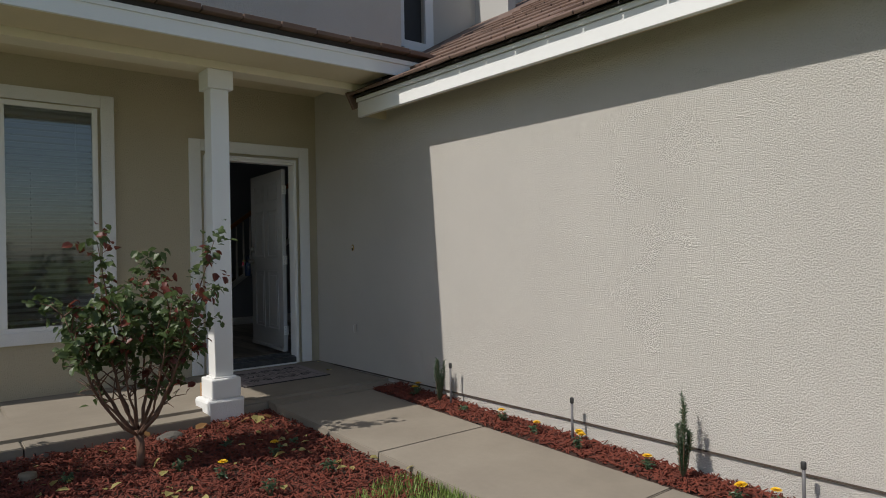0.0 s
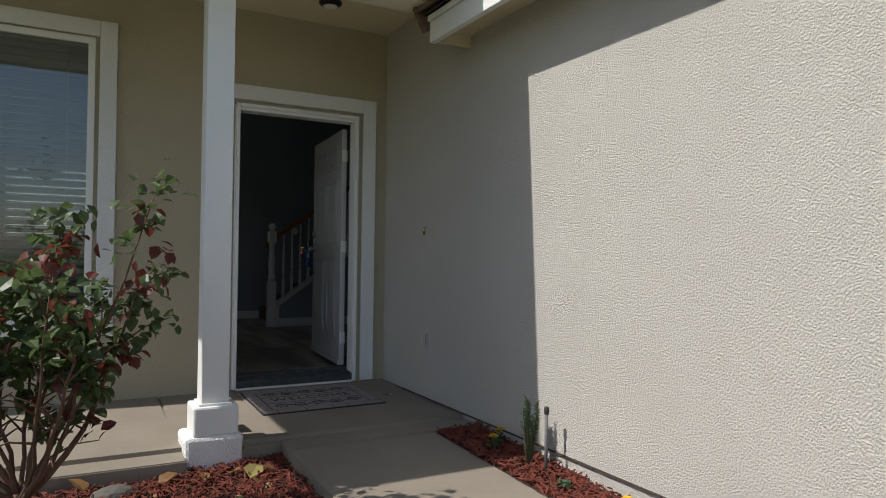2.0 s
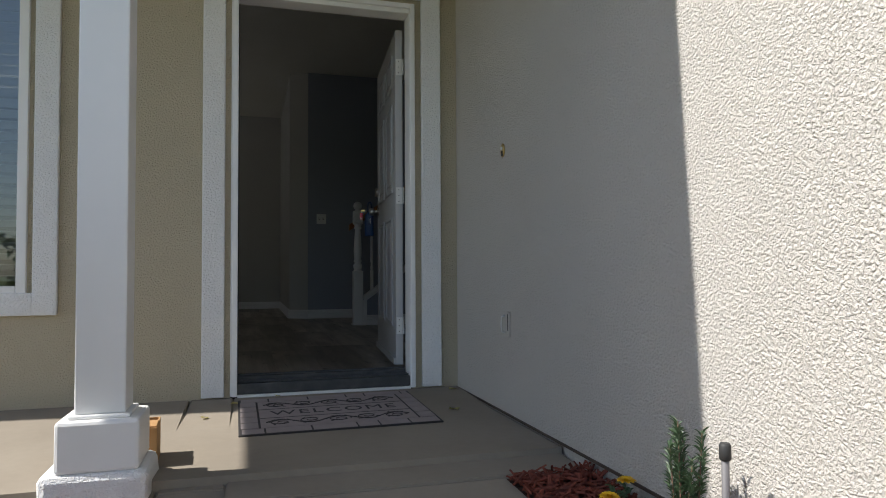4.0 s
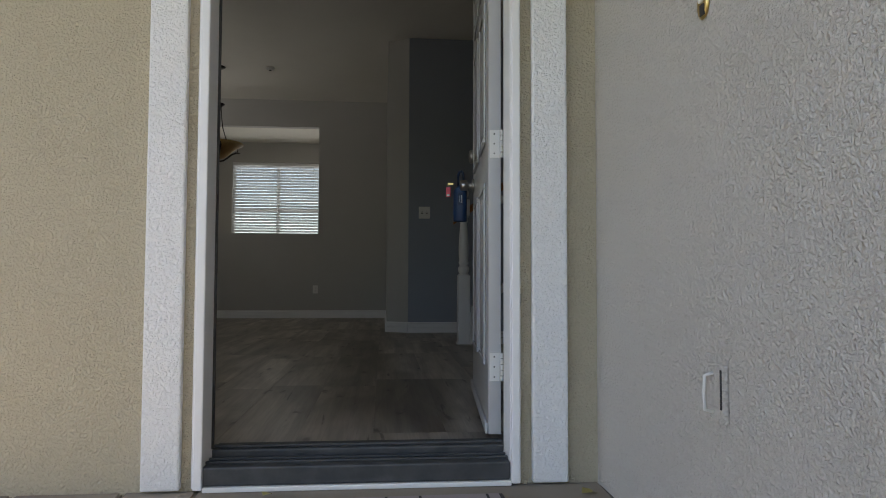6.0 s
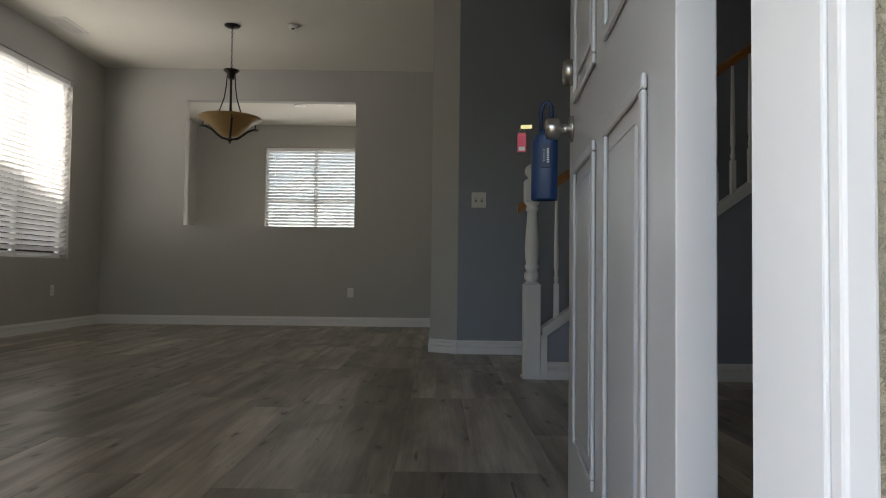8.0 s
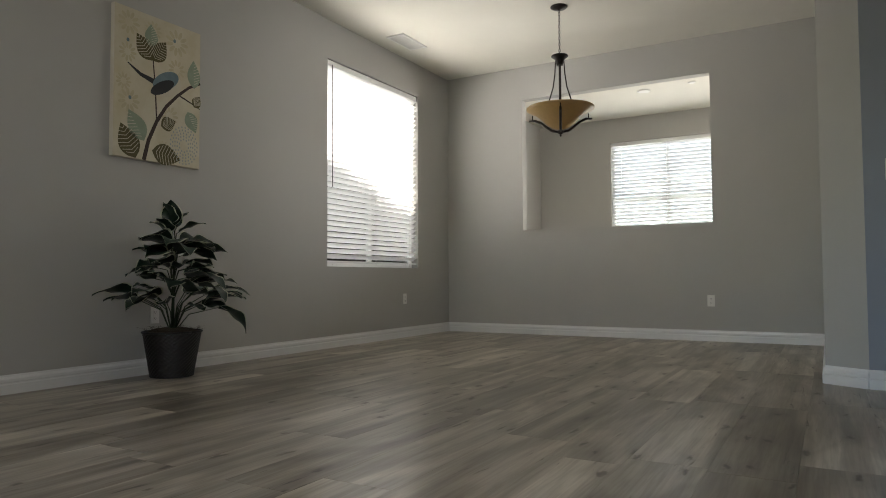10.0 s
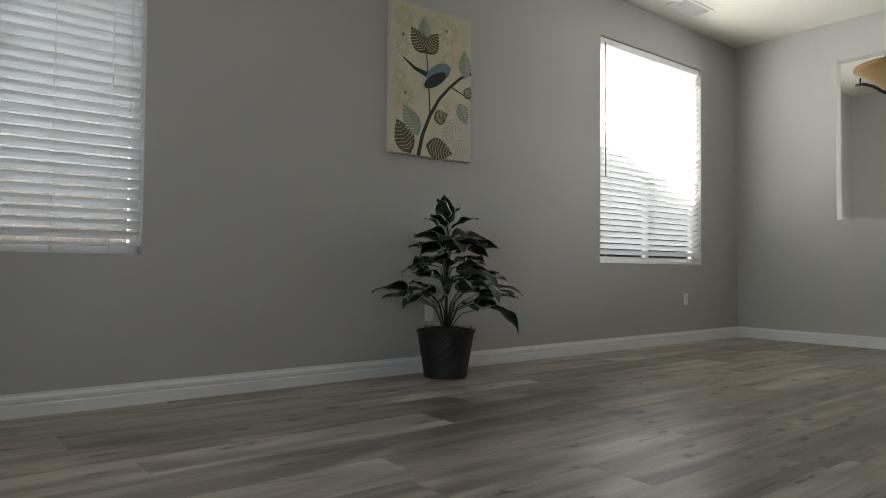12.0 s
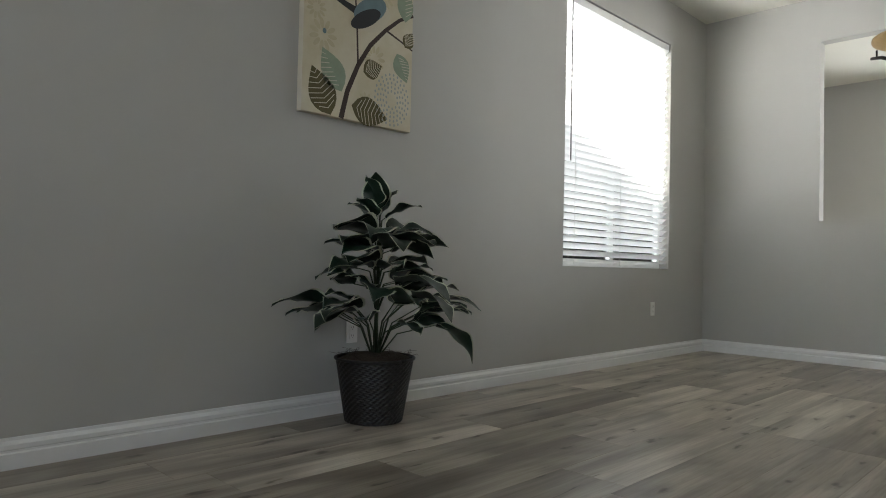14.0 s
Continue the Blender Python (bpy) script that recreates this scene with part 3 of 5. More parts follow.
def chips(name, rects, count, label):
    """Shredded bark, as many small bent slivers."""
    rnd = random.Random(5)
    verts, faces = [], []
    for _ in range(count):
        x0, x1, y0, y1, za, zb = rnd.choices(rects, [(r[1] - r[0]) * (r[3] - r[2]) for r in rects])[0]
        x, y = rnd.uniform(x0, x1), rnd.uniform(y0, y1)
        z = zb + (za - zb) * (y - y0) / (y1 - y0) + rnd.uniform(0.0, 0.025)
        ln, wd = rnd.uniform(0.012, 0.035), rnd.uniform(0.003, 0.008)
        m = Matrix.Translation((x, y, z)) @ Euler((rnd.gauss(0, 0.45), rnd.gauss(0, 0.45), rnd.uniform(0, 6.3))).to_matrix().to_4x4()
        k = len(verts)
        for p in ((-ln, -wd, 0), (ln, -wd * 0.6, 0), (ln, wd * 0.6, 0), (-ln, wd, 0), (-ln, -wd * 0.5, 0.004), (ln * 0.9, 0, 0.005), (-ln * 0.9, wd * 0.5, 0.005)):
            verts.append(m @ Vector(p))
        faces += [(k, k + 1, k + 5, k + 4), (k + 1, k + 2, k + 5), (k + 2, k + 3, k + 6, k + 5), (k + 3, k, k + 4, k + 6), (k + 4, k + 5, k + 6)]
    me = bpy.data.meshes.new(name)
    me.from_pydata(verts, [], faces)
    me.materials.append(M_MULCH)
    return tagged(new(name, me), label, "mulch", kind="stuff")


chips("mulch", [(-0.02, 0.285, -6.5, -1.57, -0.115, -0.283)], 5200, "shredded red bark mulch beside the walk")
chips("mulch", [(-3.9, -0.97, -3.75, -1.56, -0.195, -0.245), (-1.5, -0.97, -1.56, -1.41, -0.19, -0.195)], 15000, "shredded red bark mulch before the porch")


def grass(name, x0, x1, y0, y1, z, count):
    rnd = random.Random(9)
    verts, faces = [], []
    for _ in range(count):
        x, y = rnd.uniform(x0, x1), rnd.uniform(y0, y1)
        if y > y1 - 0.12 - 0.16 * (0.5 + noise.noise(Vector((x * 3, 0, 2)))):
            continue
        h, a, lean = rnd.uniform(0.03, 0.085), rnd.uniform(0, 6.3), rnd.uniform(0, 0.045)
        dx, dy, w2 = math.cos(a), math.sin(a), 0.0028
        k = len(verts)
        verts += [(x - dy * w2, y + dx * w2, z), (x + dy * w2, y - dx * w2, z), (x + dx * lean * 0.5 + dy * w2 * 0.8, y + dy * lean * 0.5 - dx * w2 * 0.8, z + h * 0.6),
                  (x + dx * lean * 0.5 - dy * w2 * 0.8, y + dy * lean * 0.5 + dx * w2 * 0.8, z + h * 0.6), (x + dx * lean, y + dy * lean, z + h)]
        faces += [(k, k + 1, k + 2, k + 3), (k + 3, k + 2, k + 4)]
    me = bpy.data.meshes.new(name)
    me.from_pydata(verts, [], faces)
    me.materials.append(M_GRASS)
    return tagged(new(name, me), "short green lawn grass at the edge of the bed", "grass", kind="stuff")


structure("lawn", bx(-4.9, -0.97, -13.9, -3.55, -0.32, -0.255), M_LAWN, "green lawn beside the walk", "lawn")
grass("lawn_grass", -2.4, -0.97, -5.6, -3.30, -0.25, 16000)

# ---- porch things ----
def trim_frame(x0, x1, z0, z1, w, y0, y1, bottom=True):
    bm = bmesh.new()
    box(bm, x0, x0 + w, y0, y1, z0, z1, 0.006)
    box(bm, x1 - w, x1, y0, y1, z0, z1, 0.006)
    box(bm, x0 + w, x1 - w, y0, y1, z1 - w, z1, 0.006)
    if bottom:
        box(bm, x0 + w, x1 - w, y0, y1, z0, z0 + w, 0.006)
    return bm


structure("door_surround", trim_frame(-1.130, 0.185, -0.055, 2.31, 0.115, -0.03, -0.001, False), M_STUCCO_TRIM, "white stucco surround of the front door", "trim")
structure("window_surround", trim_frame(-3.60, -1.81, 0.398, 2.625, 0.112, -0.03, -0.001), M_STUCCO_TRIM, "white stucco surround of the front window", "trim")
jb = thing("door_frame", "white painted wooden front door frame", "door frame", kind="structure")
for x0, x1, z0, z1 in ((-0.985, -0.952, -0.055, 2.15), (0.0, 0.035, -0.055, 2.15), (-0.952, 0.0, 2.112, 2.15)):
    j = bmesh.new()
    box(j, x0, x1, -0.012, 0.108, z0, z1, 0.003)
    part("jamb", j, M_WHITE_WOOD, jb)
for x0, x1 in ((-0.976, -0.948), (0.002, 0.030)):
    part("brick_mould", bx(x0, x1, -0.032, -0.0125, -0.055, 2.165, 0.004), M_WHITE_WOOD, jb)
part("brick_mould", bx(-0.948, 0.002, -0.032, -0.0125, 2.137, 2.165, 0.004), M_WHITE_WOOD, jb)
part("weather_strip", bx(-0.9515, -0.944, 0.094, 0.102, 0.04, 2.11), M_SLOT, jb)
th = bmesh.new()
box(th, -0.952, 0.0, -0.02, 0.10, -0.046, 0.012, 0.006)
box(th, -0.952, 0.0, 0.10, 0.198, -0.046, 0.036, 0.006)
box(th, -0.952, 0.0, 0.125, 0.14, 0.036, 0.044, 0.002)
box(th, -0.951, -0.001, 0.02, 0.032, 0.012, 0.019, 0.002)
box(th, -0.951, -0.001, 0.06, 0.072, 0.012, 0.019, 0.002)
part("threshold", th, M_THRESH, jb, "worn black threshold")
part("sill_strip", bx(-0.948, 0.002, -0.03, -0.0, -0.062, -0.047, 0.003), M_WHITE, jb)

# front door, standing open
DOOR_M = pose(-0.035, 0.21, 0, 0, 0, -4.6)
door = tagged(thing("door_1", "pale grey six-panel front door standing open inwards", "door", DOOR_M), kind="structure")
part("door_leaf", bx(0.0, 0.045, 0.0, 1.03, 0.045, 2.09, 0.002), M_DOOR, door)
part("door_sweep", bx(-0.012, -0.0005, 0.0, 1.03, 0.046, 0.085, 0.004), M_DOOR, door)
for y0, y1 in ((0.13, 0.45), (0.57, 0.89)):
    for z0, z1 in ((0.27, 0.95), (1.10, 1.66), (1.76, 1.97)):
        p = bmesh.new()
        for a in ((y0, y1, z0, z0 + 0.022), (y0, y1, z1 - 0.022, z1), (y0, y0 + 0.022, z0 + 0.022, z1 - 0.022), (y1 - 0.022, y1, z0 + 0.022, z1 - 0.022)):
            box(p, -0.009, -0.0005, *a, 0.004)
        box(p, -0.006, -0.0005, y0 + 0.055, y1 - 0.055, z0 + 0.055, z1 - 0.055, 0.005)
        part("panel", p, M_DOOR, door)
for z in (0.28, 1.07, 1.86):
    hb = bmesh.new()
    box(hb, 0.004, 0.040, -0.004, -0.0005, z - 0.05, z + 0.05, 0.001)
    for k in range(5):
        lathe(hb, [(0.006, z - 0.05 + k * 0.02 + 0.001), (0.0065, z - 0.05 + k * 0.02 + 0.003), (0.0065, z - 0.05 + k * 0.02 + 0.017), (0.006, z - 0.05 + k * 0.02 + 0.019)], 0.048, -0.006, 10)
    hg = part("hinge", hb, M_PVC, door, "white painted hinge")
    sc = bmesh.new()
    for dz in (-0.035, 0.0, 0.035):
        box(sc, 0.018, 0.023, -0.0052, -0.0042, z + dz - 0.0025, z + dz + 0.0025)
    part("screw", sc, M_SLOT, hg)


def x_lathe(profile, y, z, n=24):
    """Turned along -x: (radius, distance out) pairs."""
    bm = lathe(bmesh.new(), profile, n=n)
    bmesh.ops.transform(bm, matrix=Matrix.Translation((0, y, z)) @ Matrix.Rotation(radians(-90), 4, 'Y'), verts=bm.verts)
    return bm


part("door_handle", x_lathe([(0.033, 0.0), (0.033, 0.008), (0.014, 0.012), (0.013, 0.03), (0.026, 0.036), (0.028, 0.05), (0.027, 0.066), (0.02, 0.070)], 0.965, 1.055), M_NICKEL, door, "satin nickel door knob")
part("deadbolt", x_lathe([(0.033, 0.0), (0.033, 0.016), (0.028, 0.024), (0.012, 0.026)], 0.965, 1.20), M_NICKEL, door, "satin nickel deadbolt")

# key lockbox on the knob
lb = thing("lockbox", "blue metal key lockbox hanging from the door knob", "lockbox", pose(-0.024, 1.20, 0.004, 0, 0, -14))
b1 = bmesh.new()
A, B = 0.034, 0.028


def oval_ring(z, k, shift=0.0):
    """Ring of a rounded oval section, drawn in by k."""
    out = []
    for q in range(32):
        a = 2 * math.pi * q / 32
        c, d = math.cos(a), math.sin(a)
        out.append(b1.verts.new((shift + (A - k) * math.copysign(abs(c) ** 0.7, c), (B - k) * math.copysign(abs(d) ** 0.85, d), z + (0.018 * c if z > 1.03 else 0))))
    return out


rings = [oval_ring(z, k) for z, k in ((0.884, 0.005), (0.872, 0.004), (0.872, 0.0015), (0.875, 0.0), (1.035, 0.0), (1.046, 0.003), (1.053, 0.010), (1.056, 0.020))]
for a, b in zip(rings, rings[1:]):
    for k in range(32):
        b1.faces.new((a[k], a[(k + 1) % 32], b[(k + 1) % 32], b[k])).smooth = True
b1.faces.new(rings[0])
b1.faces.new(rings[-1])
bmesh.ops.recalc_face_normals(b1, faces=b1.faces)
part("body", b1, M_BLUE, lb)
part("base_recess", bx(-0.025, 0.025, -0.016, 0.016, 0.880, 0.8835), M_SLOT, lb)
plate = part("serial_plate", bx(-0.008, 0.018, -0.0300, -0.0250, 0.952, 1.015, 0.001), M_BLUE_D, lb, "blue plate with a printed serial number")
part("shackle", tube(bmesh.new(), [(-0.010, 0, 1.05), (-0.010, 0, 1.10), (-0.004, 0, 1.122), (0.008, 0, 1.126), (0.016, 0, 1.115), (0.018, 0, 1.055)], 0.006, 10), M_BLUE_D, lb)
bars = bmesh.new()
for k in range(7):
    box(bars, 0.008, 0.014, -0.0307, -0.0301, 0.965 + k * 0.0055, 0.965 + k * 0.0055 + 0.003)
part("barcode", bars, M_PAPER, plate)


def text_mesh(name, body, size, mat, m, parent, extrude=0.0004, space=1.0):
    cu = bpy.data.curves.new(name, 'FONT')
    cu.body, cu.size, cu.extrude, cu.space_character = body, size, extrude, space
    cu.align_x, cu.align_y = 'CENTER', 'CENTER'
    tmp = bpy.data.objects.new(name + "_curve", cu)
    scene.collection.objects.link(tmp)
    me = bpy.data.meshes.new_from_object(tmp.evaluated_get(bpy.context.evaluated_depsgraph_get()))
    bpy.data.objects.remove(tmp)
    me.name = name
    me.transform(m)
    me.materials.clear()
    me.materials.append(mat)
    return part(name, me, mat, parent)


text_mesh("serial_number", "31036836", 0.0085, M_INK, pose(0.001, -0.0305, 0.984, 90, 0, 0) @ pose(0, 0, 0, 0, 0, -90), plate)
tag = thing("key_tag", "pink plastic key tag hanging from the knob", "key tag", pose(-0.083, 1.20, 0.192, 0, 0, -10) @ Matrix.Diagonal((0.82, 0.82, 0.82, 1)))
part("tag_plate", bx(-0.014, 0.014, -0.002, 0.002, 0.985, 1.045, 0.0015), M_PINK, tag)
part("paper_label", bx(-0.010, 0.009, -0.0032, -0.0022, 0.990, 1.002), M_PAPER, tag)
part("ring", tube(bmesh.new(), [(0.008 * math.sin(a), 0, 1.050 + 0.009 * math.cos(a)) for a in [k * math.pi / 6 for k in range(13)]], 0.001, 6), M_BRASS, tag)
part("key", bx(-0.004, 0.032, -0.0012, 0.0012, 1.058, 1.072, 0.001), M_BRASS, tag, "brass key")

# porch post
post = thing("porch_post", "white painted porch post with stucco plinth", "post", pose(-1.345, -1.34, 0))
plinth = bx(-0.165, 0.150, -0.130, 0.150, -0.26, -0.015, 0.022)
bmesh.ops.subdivide_edges(plinth, edges=list(plinth.edges), cuts=3, use_grid_fill=True)
for v in plinth.verts:
    v.co += Vector((v.co.x, v.co.y, 0)).normalized() * 0.010 * noise.noise(v.co * 11)
part("plinth", plinth, M_STUCCO_TRIM, post, "rough white stucco plinth")
part("base_block", bx(-0.122, 0.122, -0.118, 0.122, -0.016, 0.145, 0.012), M_WHITE, post)
part("base_moulding", bx(-0.090, 0.090, -0.090, 0.090, 0.1455, 0.158, 0.004), M_WHITE, post)
part("shaft", bx(-0.075, 0.075, -0.075, 0.075, 0.158, 2.485, 0.005), M_WHITE, post)
part("capital", bx(-0.105, 0.105, -0.105, 0.105, 2.485, 2.639, 0.005), M_WHITE, post)

pl = thing("porch_light", "round recessed porch ceiling light", "ceiling light", pose(-0.40, -0.50, 2.9))
part("trim_ring", lathe(bmesh.new(), [(0.06, 0.0), (0.085, -0.004), (0.085, -0.02), (0.06, -0.035), (0.055, -0.035)]), M_BRONZE, pl)
part("lens", lathe(bmesh.new(), [(0.054, -0.036), (0.045, -0.042), (0.01, -0.046)]), M_PAPER, pl)

bell = thing("doorbell", "brass doorbell button set in the stucco", "doorbell", pose(XW, -0.76, 1.19))
bp_ = x_lathe([(0.024, 0.0), (0.026, 0.004), (0.020, 0.008), (0.012, 0.008)], 0, 0, 20)
for v in bp_.verts:
    v.co.z *= 1.35
part("plate", bp_, M_BRASS, bell)
part("hole", bx(-0.010, -0.0065, -0.014, 0.004, -0.028, -0.004), M_SLOT, bell)
part("button", x_lathe([(0.009, 0.008), (0.009, 0.012), (0.006, 0.014)], -0.002, 0.008, 16), M_PVC, bell)
ol = thing("outdoor_outlet_cover", "painted over outdoor outlet cover with a handle", "outlet cover", pose(XW, -0.806, 0.355))
part("cover", bx(-0.012, 0.0, -0.035, 0.035, -0.06, 0.06, 0.004), M_STUCCO_W, ol)
part("handle", tube(bmesh.new(), [(-0.012, 0.01, 0.04), (-0.03, 0.01, 0.035), (-0.032, 0.01, 0.0), (-0.03, 0.01, -0.035), (-0.012, 0.01, -0.04)], 0.004), M_PVC, ol)
part("gap", bx(-0.0135, -0.0121, -0.028, -0.022, -0.03, 0.05), M_SLOT, ol)

# welcome mat
mat_m = pose(-0.487, -0.455, -0.0755, 1.88, 0, 0) @ pose(0, 0, 0, 0, 0, 1.0)
wm = thing("welcome_mat", "grey rubber welcome mat with black scroll border", "doormat", mat_m)
mb = bmesh.new()
box(mb, -0.45, 0.45, -0.36, 0.33, 0.0, 0.010, 0.004)
part("backing", mb, M_MATB, wm)
part("field", bx(-0.355, 0.355, -0.27, 0.245, 0.0101, 0.0125), M_MATG, wm)
rnd = random.Random(3)
for edge in range(2):
    y0, y1 = ((-0.352, -0.278), (0.253, 0.322))[edge]
    x = -0.44
    while x < 0.43:
        w_ = min(rnd.choice((0.10, 0.14, 0.20)), 0.44 - x)
        if w_ > 0.03:
            part("border_stone", bx(x + 0.004, x + w_ - 0.004, y0, y1, 0.0101, 0.0130, 0.001), M_MATG, wm)
        x += w_
for sgn in (-1, 1):
    y = -0.27
    while y < 0.23:
        part("border_stone", bx(min(sgn * 0.365, sgn * 0.44), max(sgn * 0.365, sgn * 0.44), y + 0.004, y + 0.10, 0.0101, 0.0130, 0.001), M_MATG, wm)
        y += 0.105
for yy in (-0.10, 0.075):
    part("line", bx(-0.355, 0.355, yy - 0.003, yy + 0.003, 0.0126, 0.0136), M_MATB, wm)
text_mesh("lettering", "WELCOME", 0.115, M_MATB, pose(0, -0.012, 0.0132), wm, 0.0004, 1.15)
for yc in (-0.185, 0.16):
    sc = bmesh.new()
    # a waving vine along the band, with a spiral tendril in every bend
    wave = [(-0.33 + 0.66 * q / 60, yc + 0.040 * math.sin(q / 60 * 5 * math.pi), 0.0130) for q in range(61)]
    tube(sc, wave, 0.0030, 4)
    for k in range(5):
        cx, sg = -0.33 + 0.66 * (k + 0.5) / 5, 1 if k % 2 == 0 else -1
        pts = []
        for q in range(24):
            u = q / 23
            rad = 0.050 * (1 - 0.72 * u)
            a = sg * (math.pi * 0.5 + u * 8.0)
            pts.append((cx + 1.05 * rad * math.cos(a), yc - sg * 0.008 + 0.80 * rad * math.sin(a), 0.0131))
        tube(sc, pts, 0.0026, 4)
        for q in range(6):
            a, d = q * 1.05 + k, rnd.uniform(0.030, 0.062)
            lx, ly, la = cx + 1.1 * d * math.cos(a), yc + 0.85 * d * math.sin(a), rnd.uniform(0, 6.3)
            lv = [sc.verts.new((lx + u * math.cos(la) - w_ * math.sin(la), ly + u * math.sin(la) + w_ * math.cos(la), 0.0138)) for u, w_ in ((-0.015, 0), (-0.004, -0.007), (0.016, 0), (-0.004, 0.007))]
            sc.faces.new(lv)
    part("scroll", sc, M_MATB, wm, "black vine scroll pattern")

cb = thing("cardboard_box", "small open brown cardboard box on the porch", "box", pose(-1.30, -1.085, -0.097, 0, 0, 3))
k5 = bmesh.new()
for a in ((-0.09, 0.09, -0.10, -0.094, 0, 0.15), (-0.09, 0.09, 0.094, 0.10, 0, 0.15), (-0.09, -0.084, -0.094, 0.094, 0, 0.15), (0.084, 0.09, -0.094, 0.094, 0, 0.15), (-0.084, 0.084, -0.094, 0.094, 0, 0.006)):
    box(k5, *a)
part("carton", k5, M_CARD, cb)
part("flap", bx(-0.088, 0.088, -0.093, 0.02, 0.151, 0.155), M_CARD, cb)

# ---- garden ----
def leaf_quad(verts, faces, m, ln, wd):
    k = len(verts)
    for p in ((0, 0, 0), (ln * 0.35, -wd, 0.12 * ln), (ln * 0.4, 0, 0.02 * ln), (ln * 0.35, wd, 0.12 * ln), (ln * 0.75, -wd * 0.7, 0.06 * ln), (ln * 0.78, 0, -0.02 * ln), (ln * 0.75, wd * 0.7, 0.06 * ln), (ln, 0, -0.10 * ln)):
        verts.append(m @ Vector(p))
    faces += [(k, k + 1, k + 2), (k, k + 2, k + 3), (k + 1, k + 4, k + 5, k + 2), (k + 2, k + 5, k + 6, k + 3), (k + 4, k + 7, k + 5), (k + 5, k + 7, k + 6)]


def pydata(name, verts, faces, mat, parent, label=""):
    me = bpy.data.meshes.new(name)
    me.from_pydata(verts, [], faces)
    me.materials.append(mat)
    return part(name, me, mat, parent, label)


def rose_bush():
    r = random.Random(21)
    th_ = thing("rose_bush", "leafy rose bush with reddish young leaves", "bush", pose(-2.215, -2.22, -0.225) @ Matrix.Diagonal((0.98, 0.98, 1.03, 1)))
    wood = bmesh.new()
    tube(wood, [(0, 0, -0.05), (0.01, 0, 0.12), (0.0, 0.01, 0.26)], [0.030, 0.026, 0.034], 9)
    part("trunk", wood, M_BARK, th_)
    tips = []
    for k in range(13):
        br = bmesh.new()
        a = k * 2.4 + r.uniform(-0.3, 0.3)
        spread = r.uniform(0.16, 0.50) if k else 0.1
        h = r.uniform(0.75, 1.10)
        p0 = Vector((0, 0, 0.22 + 0.03 * r.random()))
        p3 = Vector((math.cos(a) * spread, math.sin(a) * spread * 0.85, h))
        p1 = p0 + Vector((p3.x * 0.55, p3.y * 0.55, 0.16))
        p2 = p0.lerp(p3, 0.62) + Vector((p3.x * 0.18, p3.y * 0.18, 0.02))
        pts = [p0, p1, p2, p3]
        fine = []
        for s in range(9):
            t = s / 8
            q = (1 - t) ** 3 * p0 + 3 * (1 - t) ** 2 * t * p1 + 3 * (1 - t) * t * t * p2 + t ** 3 * p3
            fine.append(q + Vector((r.gauss(0, 0.008), r.gauss(0, 0.008), 0)))
        rad = r.uniform(0.009, 0.016)
        tube(br, fine, [rad * (1 - 0.75 * s / 8) for s in range(9)], 6)
        for s in range(3, 9):
            for _ in range(2):
                base = fine[s]
                d = Vector((r.gauss(0, 1), r.gauss(0, 1), r.uniform(0.1, 1.1))).normalized() * r.uniform(0.10, 0.24)
                mid = base + d * 0.5 + Vector((0, 0, 0.02))
                end = base + d
                tube(br, [base, mid, end], [0.005, 0.0035, 0.0018], 5)
                tips.append((base, mid, end))
        part("branch", br, M_BARK, th_)
    # two tall canes
    for ex, ey, ez in ((-0.24, -0.05, 1.43), (0.46, -0.15, 1.42), (0.12, 0.1, 1.30)):
        c = [(ex * 0.3, ey * 0.3, 0.55), (ex * 0.75, ey * 0.75, 1.05), (ex, ey, ez)]
        part("cane", tube(bmesh.new(), c, [0.007, 0.005, 0.002], 5), M_BARK, th_)
        for f in (0.35, 0.6, 0.8, 1.0):
            q = Vector(c[1]).lerp(Vector(c[2]), f)
            tips.append((q, q + Vector((r.gauss(0, 0.04), r.gauss(0, 0.04), 0.02)), q + Vector((r.gauss(0, 0.06), r.gauss(0, 0.06), 0.04))))
    sets = {0: ([], []), 1: ([], [])}
    for base, mid, end in tips:
        if end.z < 0.72:
            if r.random() < 0.88:
                continue
        for q in (mid, end, base.lerp(end, 0.8)):
            red = 1 if r.random() < (0.30 if end.z > 1.05 else 0.09) else 0
            for _ in range(r.choice((5, 6, 6))):
                v, f = sets[red]
                m = Matrix.Translation(q + Vector((r.gauss(0, 0.03), r.gauss(0, 0.03), r.gauss(0, 0.03)))) @ Euler((r.gauss(0, 0.5), r.gauss(0.35, 0.5), r.uniform(0, 6.3))).to_matrix().to_4x4()
                ln = r.uniform(0.042, 0.072)
                leaf_quad(v, f, m, ln, ln * 0.38)
    pydata("foliage", *sets[0], M_LEAF, th_, "dark green rose leaves")
    pydata("young_leaves", *sets[1], M_LEAF_RED, th_, "reddish brown young leaves")
    return th_


rose = rose_bush()
# copy out of view, added to cast leaf shade on the bed and porch
copy_thing(rose, pose(-3.68, -1.98, -0.225, 0, 0, 140))


